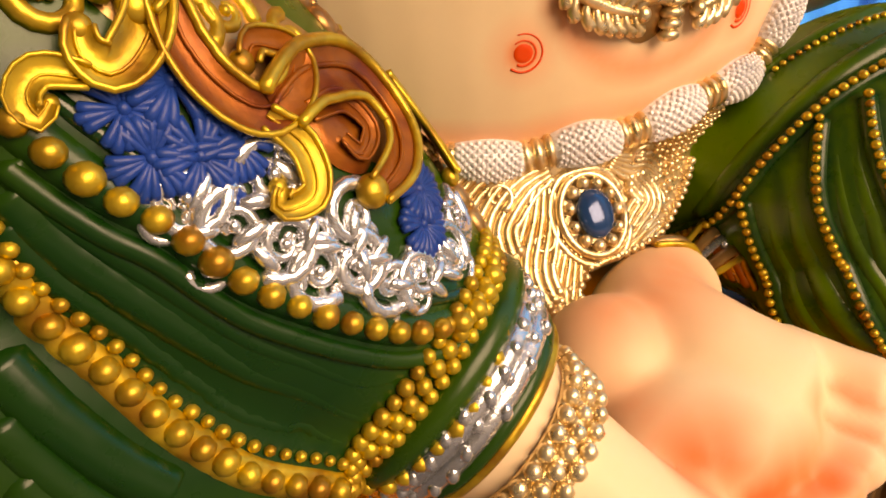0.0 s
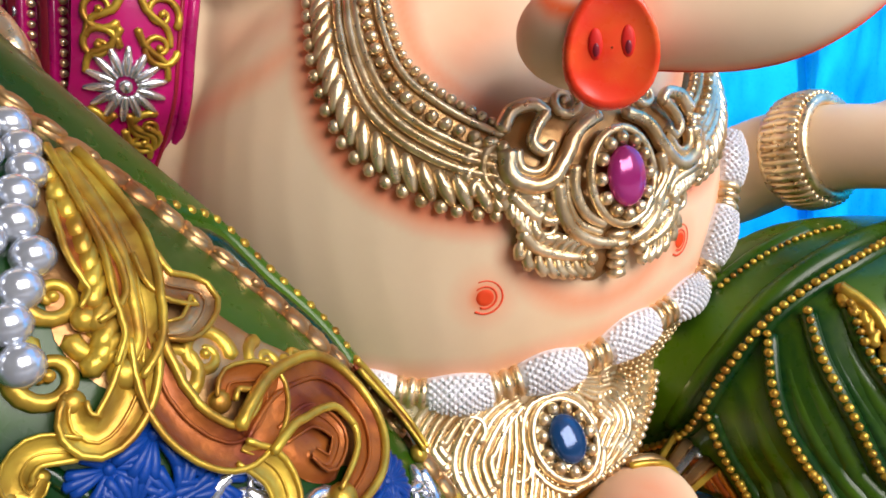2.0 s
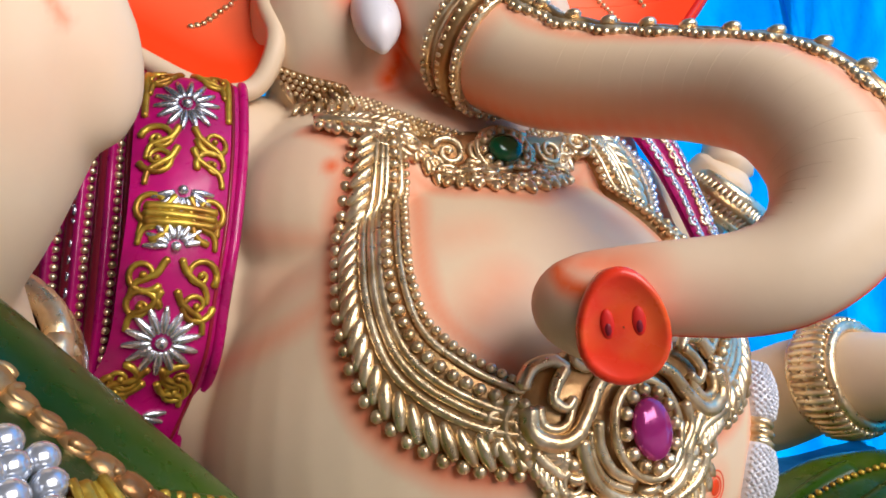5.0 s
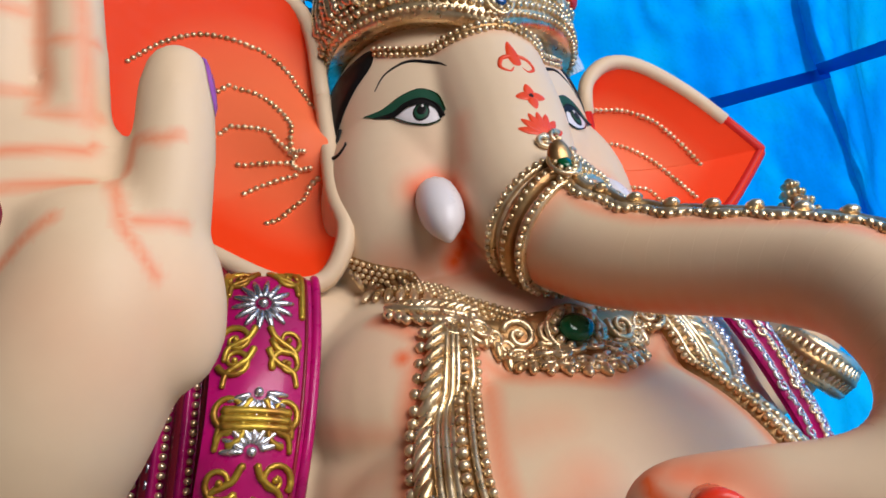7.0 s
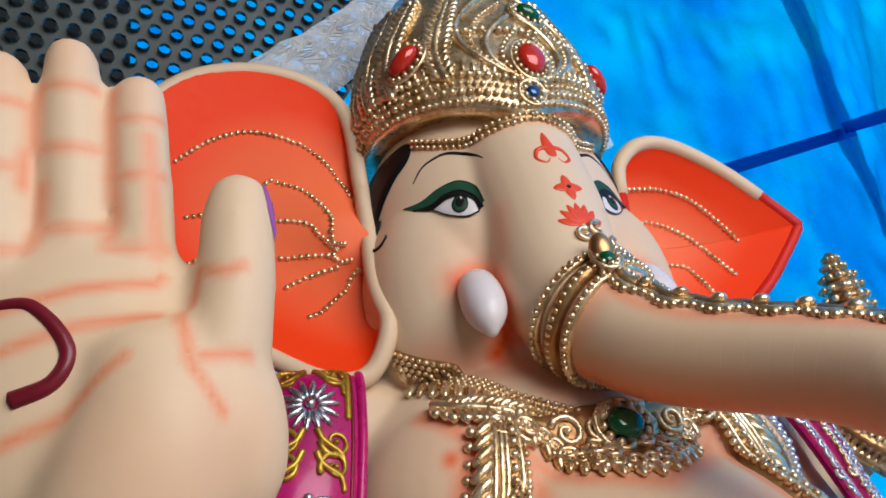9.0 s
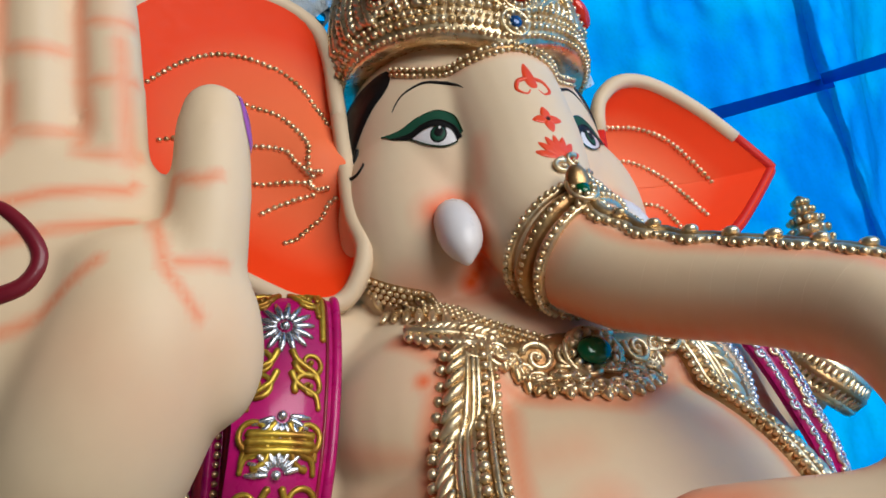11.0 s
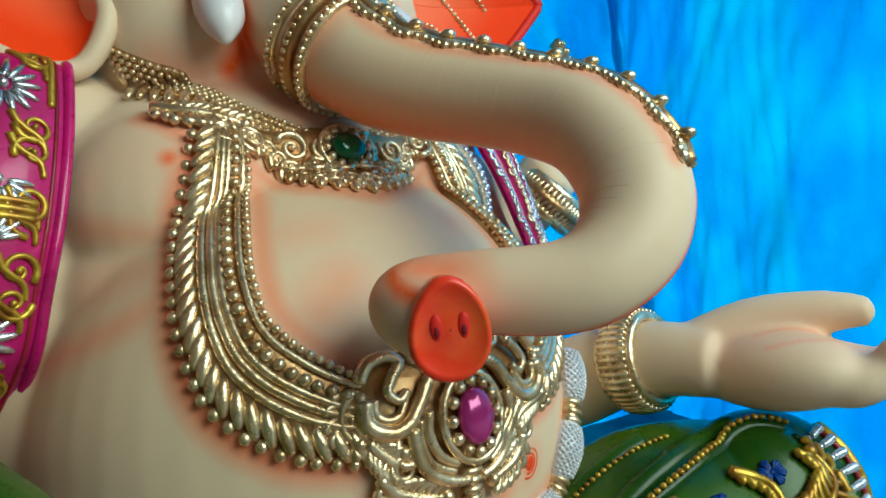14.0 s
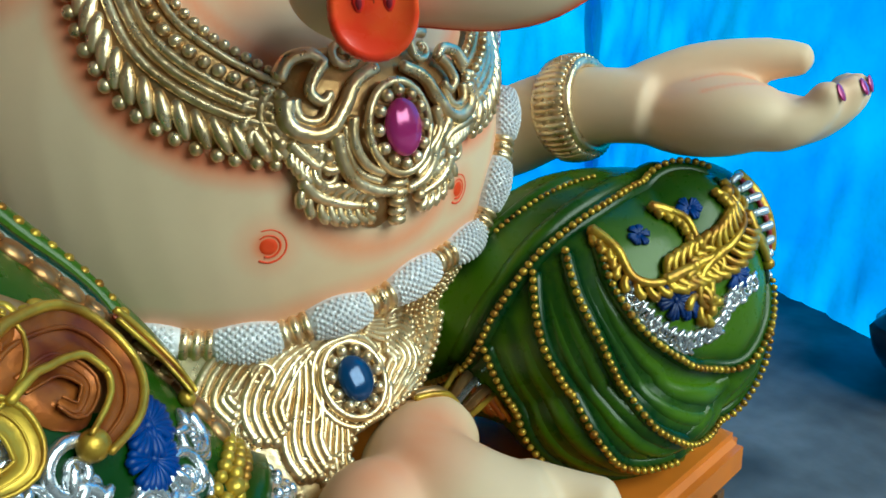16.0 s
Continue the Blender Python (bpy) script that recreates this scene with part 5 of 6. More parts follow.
for c, r in (([(0.13, 0.673, 0.412), (0.171, 0.619, 0.53), (0.234, 0.591, 0.602), (0.343, 0.564, 0.658), (0.535, 0.56, 0.673)], 0.022), ([(0.2, 0.7, 0.55), (0.27, 0.66, 0.63), (0.38, 0.63, 0.67)], 0.02)):
    rope(c, r * 0.7, r, GREEN, LEGT, -r * 0.55, 12)
    stain_shade(shift(c, (0.0, -0.012, -0.016)), 0.025, 0.8, LEGT)
# top of the far knee painted darker green
stain_shade([(0.3, 0.58, 0.66), (0.42, 0.52, 0.66), (0.52, 0.46, 0.67), (0.6, 0.4, 0.62)], 0.13, 0.75, LEGT)
# fan of pearl strings over the knee, gold band along its end
for i in range(8):
    k = i / 7
    a = np.array((0.565 + 0.02 * k, 0.42 - 0.04 * k, 0.685 - 0.185 * k))
    b = np.array((0.63, 0.42 - 0.06 * math.sin(1.7 * k), 0.7 - 0.2 * k))
    for j, u in enumerate(np.linspace(0, 1, 7)):
        co, n = ground(a * (1 - u) + b * u, LEGT)
        q = 0.0062 + 0.0024 * u
        blob(STATUE, co + n * 0.006, (q, q, q), PEARL, u=8, v=6)
rope([(0.64, 0.43, 0.7), (0.645, 0.38, 0.65), (0.65, 0.36, 0.6), (0.645, 0.36, 0.53)], 0.012, 0.01, GOLDPAINT, LEGT, 0.004)
rope([(0.628, 0.42, 0.69), (0.633, 0.375, 0.645), (0.636, 0.355, 0.595), (0.632, 0.358, 0.52)], 0.005, 0.005, MAROON, LEGT, 0.004)
rope([(0.555, 0.44, 0.69), (0.56, 0.41, 0.64), (0.57, 0.38, 0.56), (0.59, 0.37, 0.49)], 0.007, 0.007, GREENLINE, LEGT, 0.0)
for c, wide, sides in (([(0.29, 0.52, 0.625), (0.299, 0.481, 0.597), (0.299, 0.451, 0.559), (0.332, 0.424, 0.547), (0.4, 0.407, 0.56)], 0.02, (-1,)), ([(0.34, 0.42, 0.55), (0.4, 0.407, 0.56), (0.465, 0.394, 0.574), (0.525, 0.411, 0.6), (0.525, 0.44, 0.634)], 0.034, (1, -1)),
                       ([(0.459, 0.401, 0.57), (0.411, 0.394, 0.551), (0.39, 0.389, 0.512), (0.408, 0.379, 0.491)], 0.026, (1, -1)), ([(0.543, 0.415, 0.606), (0.544, 0.399, 0.565), (0.571, 0.389, 0.521)], 0.018, (1,)),
                       ([(0.4, 0.49, 0.635), (0.424, 0.47, 0.627), (0.441, 0.45, 0.612), (0.43, 0.421, 0.585)], 0.014, (-1,))):
    plume(c, wide, GOLDPAINT, LEGT, sides, 0.0165, 0.004, 0.0068)
for p, s in zip([(0.35, 0.408, 0.518), (0.375, 0.4, 0.505), (0.47, 0.377, 0.535), (0.456, 0.454, 0.626), (0.35, 0.476, 0.606)], (0.03, 0.024, 0.026, 0.02, 0.018)):
    flower(p, s, 6, BLUE, LEGT)
for i, p in enumerate(even(spline([(0.296, 0.453, 0.542), (0.298, 0.43, 0.502), (0.339, 0.405, 0.454), (0.39, 0.386, 0.443), (0.435, 0.369, 0.466), (0.456, 0.376, 0.496), (0.506, 0.368, 0.508)], 6), 0.016)):
    scroll(p, 0.015, SILVER, i * 1.7, 1 if i % 2 else -1, LEGT, 0.32, 1.3)
    leaf(np.array(p) + np.array((0, 0, 0.015)), (1, 0, 0.5), 0.022, 0.006, SILVER, LEGT, lift=0.003)
# trouser hem at the turned-out foot
for k, (m, r) in enumerate(((GOLDPAINT, 0.005), (BRONZE, 0.009), (SILVER, 0.006), (BRONZE, 0.008), (GOLDPAINT, 0.005))):
    rope(shift([(0.0, 0.61, 0.42), (0.05, 0.6, 0.4), (0.11, 0.6, 0.365), (0.18, 0.6, 0.31)], (0.004 * k, 0.012 * k, 0.005 * k)), r, r, m, ALL, 0.003)
spray([(-0.14, 0.36, 0.33), (-0.17, 0.4, 0.3), (-0.1, 0.32, 0.31), (-0.05, 0.3, 0.3)], 0.07, 0.85)
spray([(-0.05, 0.55, 0.43), (0.0, 0.5, 0.41)], 0.05, 0.3)
spray([(-0.02, 0.36, 0.35), (-0.03, 0.34, 0.32)], 0.03, 0.4)

spray([(-0.439, 0.976, 0.926), (-0.397, 0.888, 0.943), (-0.353, 0.835, 0.97), (-0.314, 0.808, 0.993)], 0.035, 0.35)
spray([(-0.379, 0.954, 1.105), (-0.334, 0.9, 1.091), (-0.293, 0.874, 1.083), (-0.266, 0.857, 1.083)], 0.03, 0.3)

# ---- bangles ----
def bangle(p, way, radius, width, mats):
    f = frame3(Vector(way).normalized())
    for i, m in enumerate(mats):
        h = width * (i / (len(mats) - 1) - 0.5)
        rr = radius + 0.012 * math.sin(math.pi * (i + 0.5) / len(mats))
        tube(STATUE, [(*(Vector(p) + f @ Vector((rr * math.cos(t), rr * math.sin(t), h))), width / len(mats) * 0.75) for t in np.linspace(0, 2 * math.pi, 44)], m, 8)
    for t in np.linspace(0, 2 * math.pi, 46):
        tube(STATUE, [(*(Vector(p) + f @ Vector(((radius + 0.014 + 0.006 * math.sin(math.pi * k)) * math.cos(t + 0.06 * k), (radius + 0.014 + 0.006 * math.sin(math.pi * k)) * math.sin(t + 0.06 * k), width * (k - 0.5)))), 0.0058) for k in (0.1, 0.4, 0.7, 0.95)], GOLD, 6)
    for t in np.linspace(0, 2 * math.pi, 40):
        for h in (-0.55, 0.55):
            blob(STATUE, Vector(p) + f @ Vector(((radius + 0.006) * math.cos(t), (radius + 0.006) * math.sin(t), h * width)), (0.006,) * 3, GOLD, u=8, v=6)


bangle((0.512, 0.715, 0.78), (0.04, -0.5, 0.09), 0.076, 0.066, [GOLD, GOLD, GOLD, GOLD, GOLD])
bangle((-0.7, 0.79, 0.96), (0, -0.8, 0.5), 0.09, 0.1, [GOLD, BRONZE, PEARL, BRONZE, GOLD])
bangle((0.69, 1.07, 1.13), (0.35, -0.4, 0.5), 0.078, 0.06, [GOLD, BRONZE, GOLD])

# ---- palm lines, nails, painted ring ----
rope([(-0.742, 0.553, 1.335), (-0.72, 0.547, 1.332), (-0.698, 0.543, 1.309), (-0.688, 0.541, 1.284), (-0.699, 0.541, 1.262), (-0.727, 0.545, 1.252)], 0.006, 0.009, MAROON, SKINT, -0.003, 8)
for x0, z0, x1, z1 in FINGERS:
    for k in (0.12, 0.46, 0.75):
        x, z = x0 + (x1 - x0) * k, z0 + (z1 - z0) * k
        spray([(x - 0.028, 0.555, z), (x, 0.545, z - 0.003), (x + 0.028, 0.555, z)], 0.011, 0.5)
    spray([(x1 + 0.0, 0.55, z1 - 0.03), (x1, 0.55, z1)], 0.04, 0.12)
spray([(-0.62, 0.55, 1.38), (-0.63, 0.555, 1.5)], 0.014, 0.5)
spray([(-0.662, 0.55, 1.4), (-0.668, 0.555, 1.56)], 0.014, 0.5)
spray([(-0.725, 0.55, 1.4), (-0.733, 0.555, 1.56)], 0.014, 0.5)
for c in ([(-0.582, 0.537, 1.352), (-0.563, 0.525, 1.346), (-0.548, 0.524, 1.351)], [(-0.584, 0.521, 1.27), (-0.561, 0.525, 1.271), (-0.547, 0.53, 1.269)], [(-0.61, 0.53, 1.36), (-0.6, 0.53, 1.3), (-0.595, 0.52, 1.26), (-0.57, 0.52, 1.22)], [(-0.75, 0.54, 1.33), (-0.68, 0.54, 1.345), (-0.62, 0.54, 1.35)],
          [(-0.75, 0.54, 1.29), (-0.68, 0.54, 1.31), (-0.62, 0.54, 1.315)], [(-0.78, 0.54, 1.2), (-0.7, 0.53, 1.23), (-0.64, 0.53, 1.27)]):
    spray(c, 0.01, 0.6)
spray([(-0.56, 0.52, 1.2), (-0.6, 0.52, 1.15), (-0.65, 0.52, 1.2)], 0.07, 0.12)
patch([(-0.52, 0.552, 1.455), (-0.514, 0.56, 1.44), (-0.514, 0.562, 1.4), (-0.519, 0.553, 1.385), (-0.525, 0.545, 1.41), (-0.524, 0.547, 1.44)], NAIL, 0.003, SKINT)
for x, y, z in ((0.615, 0.315, 0.805), (0.665, 0.3, 0.81), (0.71, 0.305, 0.81), (0.745, 0.33, 0.805)):
    co, n = ground((x, y - 0.03, z + 0.004), SKINT)
    blob(STATUE, co, (0.011, 0.015, 0.003), PINK, frame3(n), 12, 8)

# rosy spray and creases on the resting palm
spray([(0.52, 0.52, 0.84), (0.58, 0.45, 0.83), (0.62, 0.4, 0.81)], 0.1, 0.2)
spray([(0.54, 0.5, 0.84), (0.58, 0.47, 0.84), (0.62, 0.43, 0.83)], 0.012, 0.5)
spray([(0.52, 0.47, 0.81), (0.57, 0.42, 0.8), (0.61, 0.4, 0.79)], 0.01, 0.45)
spray([(0.62, 0.33, 0.8), (0.67, 0.31, 0.8), (0.72, 0.32, 0.8)], 0.05, 0.3)

# ---- magenta stole with silver fans and gold scrolls, dark folds beside it ----
STOLE_L = [(-0.503, 1.05, 1.365), (-0.506, 1.0, 1.345), (-0.52, 0.95, 1.243), (-0.533, 0.92, 1.146), (-0.551, 0.92, 1.054), (-0.569, 0.94, 0.972), (-0.61, 0.99, 0.9), (-0.64, 1.04, 0.82)]
STOLE_R = [(-0.356, 1.05, 1.352), (-0.359, 1.0, 1.335), (-0.373, 0.96, 1.235), (-0.397, 0.93, 1.117), (-0.422, 0.93, 1.013), (-0.437, 0.95, 0.941), (-0.455, 1.0, 0.885), (-0.5, 1.05, 0.8)]
CLOTH = sheet(STOLE_L, STOLE_R, MAGENTA, 0.018)
rope(STOLE_R, 0.008, 0.008, MAGENTA, CLOTH, 0.0)
rope([np.array(a) * 0.12 + np.array(b) * 0.88 for a, b in zip(STOLE_L, STOLE_R)], 0.003, 0.003, MAROON, CLOTH, 0.0)
SL, SR = even(spline(STOLE_L, 8), 0.01), even(spline(STOLE_R, 8), 0.01)


def cloth(k, side):
    """A place on the stole: k along it, side across it (-1 to 1)."""
    a, b = SL[int(k * (len(SL) - 1))], SR[int(k * (len(SR) - 1))]
    return a + (b - a) * (0.5 + 0.36 * side - 0.04)


def fan(k, size, t0, t1, count):
    p = cloth(k, 0)
    co, n = ground(p, CLOTH)
    a, b, n = axes(n)
    for t in np.linspace(t0, t1, count):
        d = a * math.cos(t) + b * math.sin(t)
        leaf(co + d * size * 0.62, d, size * 0.7, size * 0.12, SILVER, CLOTH, lift=0.0015)
    blob(STATUE, co + n * 0.003, (size * 0.17,) * 3, SILVER, u=10, v=8)


for k, size, t0, t1, c in ((0.17, 0.046, 0, 5.8, 14), (0.385, 0.042, 3.3, 6.1, 8), (0.5, 0.042, 0.15, 3.0, 8), (0.69, 0.05, 0, 5.8, 14), (0.87, 0.042, 3.3, 6.1, 8)):
    fan(k, size, t0, t1, c)
for k, flip in ((0.045, 1), (0.1, -1), (0.27, 1), (0.32, -1), (0.43, 1), (0.455, -1), (0.56, 1), (0.62, -1), (0.77, 1), (0.81, -1)):
    for s in (-1, 1):
        scroll(cloth(k, s * 0.62), 0.024, GOLDPAINT, 0.5 + k * 9, flip * s, CLOTH, 0.2, 1.3)
        rope([cloth(k - 0.03, s * 0.15), cloth(k, s * 0.35), cloth(k + 0.02, s * 0.8), cloth(k + 0.05, s * 0.9)], 0.0055, 0.004, GOLDPAINT, CLOTH, 0.002, 7, 5)
for k in (0.43, 0.445, 0.46):
    rope([cloth(k, -0.8), cloth(k, 0), cloth(k, 0.8)], 0.007, 0.007, GOLDPAINT, CLOTH, 0.002, 7, 5)
for s in (-1, 1):
    rope([cloth(k, s) for k in np.linspace(0.02, 0.2, 8)], 0.006, 0.005, GOLDPAINT, CLOTH, 0.002, 7, 4)
FOLD_L = [(-0.62, 1.08, 1.4), (-0.65, 1.03, 1.25), (-0.68, 1.02, 1.1), (-0.7, 1.03, 0.95), (-0.72, 1.08, 0.8)]
FOLD_R = [(-0.5, 1.08, 1.4), (-0.52, 0.985, 1.25), (-0.535, 0.96, 1.12), (-0.56, 0.97, 0.97), (-0.6, 1.05, 0.8)]
FOLDS = sheet(FOLD_L, FOLD_R, MAGENTA, 0.0, 36, 0.014, 4)
for k, m in ((0.12, GOLD), (0.36, GOLD), (0.62, GOLD), (0.86, GOLD)):
    beads([np.array(a) * (1 - k) + np.array(b) * k for a, b in zip(FOLD_L, FOLD_R)], 0.0125, 0.0058, m, FOLDS)
for k in (0.24, 0.5, 0.74, 0.97):
    rope([np.array(a) * (1 - k) + np.array(b) * k for a, b in zip(FOLD_L, FOLD_R)], 0.012, 0.014, MAROON, FOLDS, -0.006)
for k in (0.2, 0.55):
    for i, p in enumerate(even([np.array(a) * (1 - k) + np.array(b) * k for a, b in zip(FOLD_L, FOLD_R)], 0.022)):
        scroll(p, 0.011, SILVER, i, 1, FOLDS, 0.25, 1.2)
# the stole's other end over the far shoulder and by the far hip
FAR = sheet([(0.36, 1.0, 1.33), (0.4, 0.95, 1.2), (0.43, 0.92, 1.08), (0.45, 0.9, 0.96), (0.46, 0.92, 0.8), (0.4, 0.85, 0.62)], [(0.5, 1.03, 1.33), (0.53, 1.0, 1.2), (0.55, 0.98, 1.08), (0.56, 0.96, 0.96), (0.56, 0.97, 0.8), (0.52, 0.9, 0.62)], MAGENTA, 0.02, 20, 0.008, 3)
for k, m in ((0.05, PEARL), (0.3, GOLD), (0.45, PEARL), (0.75, PEARL)):
    for i, p in enumerate(even([(0.37 + k * 0.13, 0.97, 1.33), (0.41 + k * 0.13, 0.93, 1.2), (0.44 + k * 0.12, 0.9, 1.08), (0.46 + k * 0.11, 0.88, 0.96), (0.465 + k * 0.1, 0.9, 0.8), (0.41 + k * 0.11, 0.84, 0.62)], 0.018)):
        scroll(p, 0.011, m, i, 1, FAR, 0.3, 1.2)
# ornament held up behind the trunk
tube(STATUE, spline([(0.7, 1.05, 1.2, 0.06), (0.74, 1.05, 1.3, 0.055), (0.76, 1.05, 1.38, 0.05)], 5), SKIN, 14)
for z, r, m in ((1.4, 0.05, GOLD), (1.425, 0.045, BRONZE), (1.45, 0.042, GOLD), (1.475, 0.035, BRONZE), (1.5, 0.022, GOLD), (1.52, 0.014, BRONZE)):
    blob(STATUE, (0.77, 1.05, z), (r, r, 0.018), m, u=16, v=8)
    for t in np.linspace(0, 2 * math.pi, 12):
        blob(STATUE, (0.77 + r * math.cos(t), 1.05 + r * math.sin(t), z), (0.008,) * 3, GOLD, u=8, v=6)

# orange sprayed on the foot: instep, heel and between the toes
spray([(-0.16, 0.5, 0.42), (-0.09, 0.5, 0.435), (-0.02, 0.55, 0.42)], 0.09, 0.45)
spray([(-0.19, 0.42, 0.37), (-0.17, 0.36, 0.34)], 0.06, 0.35)
for x, y, z in ((0.06, 0.33, 0.33), (0.03, 0.31, 0.315), (-0.01, 0.3, 0.31)):
    spray([(x - 0.03, y + 0.04, z + 0.01), (x, y - 0.01, z - 0.005)], 0.016, 0.5)

# ---- the statue as one mesh ----
mesh = STATUE.mesh("statue")
co = np.array(STATUE.v)
paint = np.zeros(len(co))
for x, y, z, reach, amount in SPRAY:
    near = np.abs(co[:, 2] - z) < reach
    d = np.linalg.norm(co[near] - np.array((x, y, z)), axis=1) / reach
    paint[near] = np.maximum(paint[near], amount * np.clip(1.1 - 1.1 * d, 0, 1))
for first, values in EAR_PAINT:
    paint[first:first + len(values)] = values
layer = mesh.attributes.new("airbrush", "FLOAT", "POINT")
layer.data.foreach_set("value", paint.astype(np.float32))
# layer that holds the drapery's darker paint and painted-in shade
drape_shade = np.zeros(len(co))
for x, y, z, reach, amount in DRAPE_SHADE:
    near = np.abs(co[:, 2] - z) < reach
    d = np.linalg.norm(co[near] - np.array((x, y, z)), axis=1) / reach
    drape_shade[near] = np.maximum(drape_shade[near], amount * np.clip(1.3 - 1.3 * d, 0, 1))
layer = mesh.attributes.new("drape_shade", "FLOAT", "POINT")
layer.data.foreach_set("value", drape_shade.astype(np.float32))
statue = tagged(new("statue", mesh), "painted plaster seated elephant-headed statue with gold ornaments and green drapery", "statue")


# ---- the setting ----
def part(name, verts, faces, mat, parent=None, label="", smooth=False):
    me = bpy.data.meshes.new(name)
    me.from_pydata([tuple(v) for v in verts], [], faces)
    me.materials.append(mat)
    me.polygons.foreach_set("use_smooth", [smooth] * len(faces))
    ob = new(name, me)
    ob.parent = parent
    return tagged(ob, label) if label else ob


def slab(corners, thick):
    """A flat sheet on four corners, with thickness."""
    c = [Vector(p) for p in corners]
    n = (c[1] - c[0]).cross(c[3] - c[0]).normalized() * thick
    return c + [p - n for p in c], [(0, 1, 2, 3), (7, 6, 5, 4), (0, 4, 5, 1), (1, 5, 6, 2), (2, 6, 7, 3), (3, 7, 4, 0)]


def draped(a, b, low, high, cols, rows, depth, seed):
    """A hanging sheet between two plan points, with folds and sags."""
    a, b = Vector((*a, 0)), Vector((*b, 0))
    d = (b - a).normalized()
    out = Vector((d.y, -d.x, 0))
    verts, faces = [], []
    for i in range(cols + 1):
        for j in range(rows + 1):
            p = a.lerp(b, i / cols) + Vector((0, 0, low + (high - low) * j / rows))
            f = noise.noise(Vector((i * 0.06 + j * 0.03, j * 0.05, seed))) + 0.35 * noise.noise(Vector((i * 0.12 + j * 0.2, j * 0.06 - i * 0.05, seed + 9))) + 0.3 * (1 - 2 * abs(noise.noise(Vector((i * 0.22, j * 0.18 + i * 0.1, seed + 5)))))
            verts.append(p + out * f * depth)
    for i in range(cols):
        for j in range(rows):
            k = i * (rows + 1) + j
            faces.append((k, k + rows + 1, k + rows + 2, k + 1))
    return verts, faces


concrete = material("grey_concrete", (0.16, 0.165, 0.18), 0.8, 0, 25, 0.25, 0.6, 0, (0.06, 0.065, 0.075), 3.0)
floor = part("floor", *slab([(-5, -5, 0), (5, -5, 0), (5, 5, 0), (-5, 5, 0)], 0.1), concrete)
tagged(floor, "stained grey concrete floor", "floor", kind="structure")

tarp_blue = material("blue_tarpaulin", (0.004, 0.29, 0.95), 0.3, 0, 45, 0.1, 0.2, 0.2, (0.01, 0.5, 0.98), 1.6)
tn, tl = tarp_blue.node_tree.nodes, tarp_blue.node_tree.links
glow = tn.new("ShaderNodeBsdfTranslucent")
tl.new(tn["Principled BSDF"].inputs["Base Color"].links[0].from_socket, glow.inputs[0])
mixs = tn.new("ShaderNodeMixShader")
mixs.inputs[0].default_value = 0.82
tl.new(tn["Principled BSDF"].outputs[0], mixs.inputs[1])
tl.new(glow.outputs[0], mixs.inputs[2])
tl.new(mixs.outputs[0], tn["Material Output"].inputs[0])
seam_blue = material("dark_blue_seam", (0.003, 0.1, 0.5), 0.4, 0, 20, 0.1, 0.1)
tarp = part("wall_east", *draped((1.3, -0.06), (2.95, 2.47), 0.0, 5.2, 110, 110, 0.045, 3.0), tarp_blue, None, "", True)
tagged(tarp, "hanging creased blue tarpaulin sheet with dark seams", "tarpaulin", kind="structure")
tarp2 = part("wall_north", *draped((3.0, 2.385), (-0.9, 2.6), 0.0, 5.2, 110, 110, 0.05, 7.0), tarp_blue, None, "", True)
tagged(tarp2, "hanging creased blue tarpaulin behind the statue", "tarpaulin", kind="structure")
for p, q, w, owner in (((1.75, 2.36, 2.47), (2.86, 2.32, 2.75), 0.035, tarp2), ((2.76, 2.31, 2.75), (1.5, 0.42, 1.82), 0.035, tarp)):
    p, q = Vector(p), Vector(q)
    part("seam", *slab([p - Vector((0, 0, w)), q - Vector((0, 0, w)), q + Vector((0, 0, w)), p + Vector((0, 0, w))], 0.006), seam_blue, owner)

dark = material("dark_wall_paint", (0.045, 0.05, 0.05), 0.8, 0, 10, 0.2, 0.3)
# side wall out of view, added to cut the light from the left
tagged(part("wall_west", *slab([(-2.3, -2.7, 0), (-2.3, 2.7, 0), (-2.3, 2.7, 4.85), (-2.3, -2.7, 4.85)], -0.08), dark), "added unseen dark side wall that holds light off the left", "wall", kind="structure")
# roof out of view, added to block the sky's light from above
tagged(part("ceiling", *slab([(-2.4, -2.8, 4.9), (-0.45, -2.8, 4.9), (2.7, 2.2, 4.9), (-2.4, 2.2, 4.9)], -0.05), dark), "added unseen dark roof sheet that cuts the skylight", "ceiling", kind="structure")
tagged(part("wall_back", *slab([(-2.3, 2.7, 0), (-0.85, 2.7, 0), (-0.85, 2.7, 4.85), (-2.3, 2.7, 4.85)], 0.06), dark), "dark wall behind the perforated panel", "wall", kind="structure")

# unseen front wall, added to frame the fill lamp
for x0, x1, z0, z1 in ((-2.3, -0.65, 0.0, 4.85), (2.55, 3.3, 0.0, 4.85), (-0.65, 2.55, 0.0, 1.2), (-0.65, 2.55, 4.1, 4.85)):
    tagged(part("wall_south", *slab([(x1, -2.75, z0), (x0, -2.75, z0), (x0, -2.75, z1), (x1, -2.75, z1)], 0.06), dark), "added unseen dark front wall round the fill lamp's opening", "wall", kind="structure")

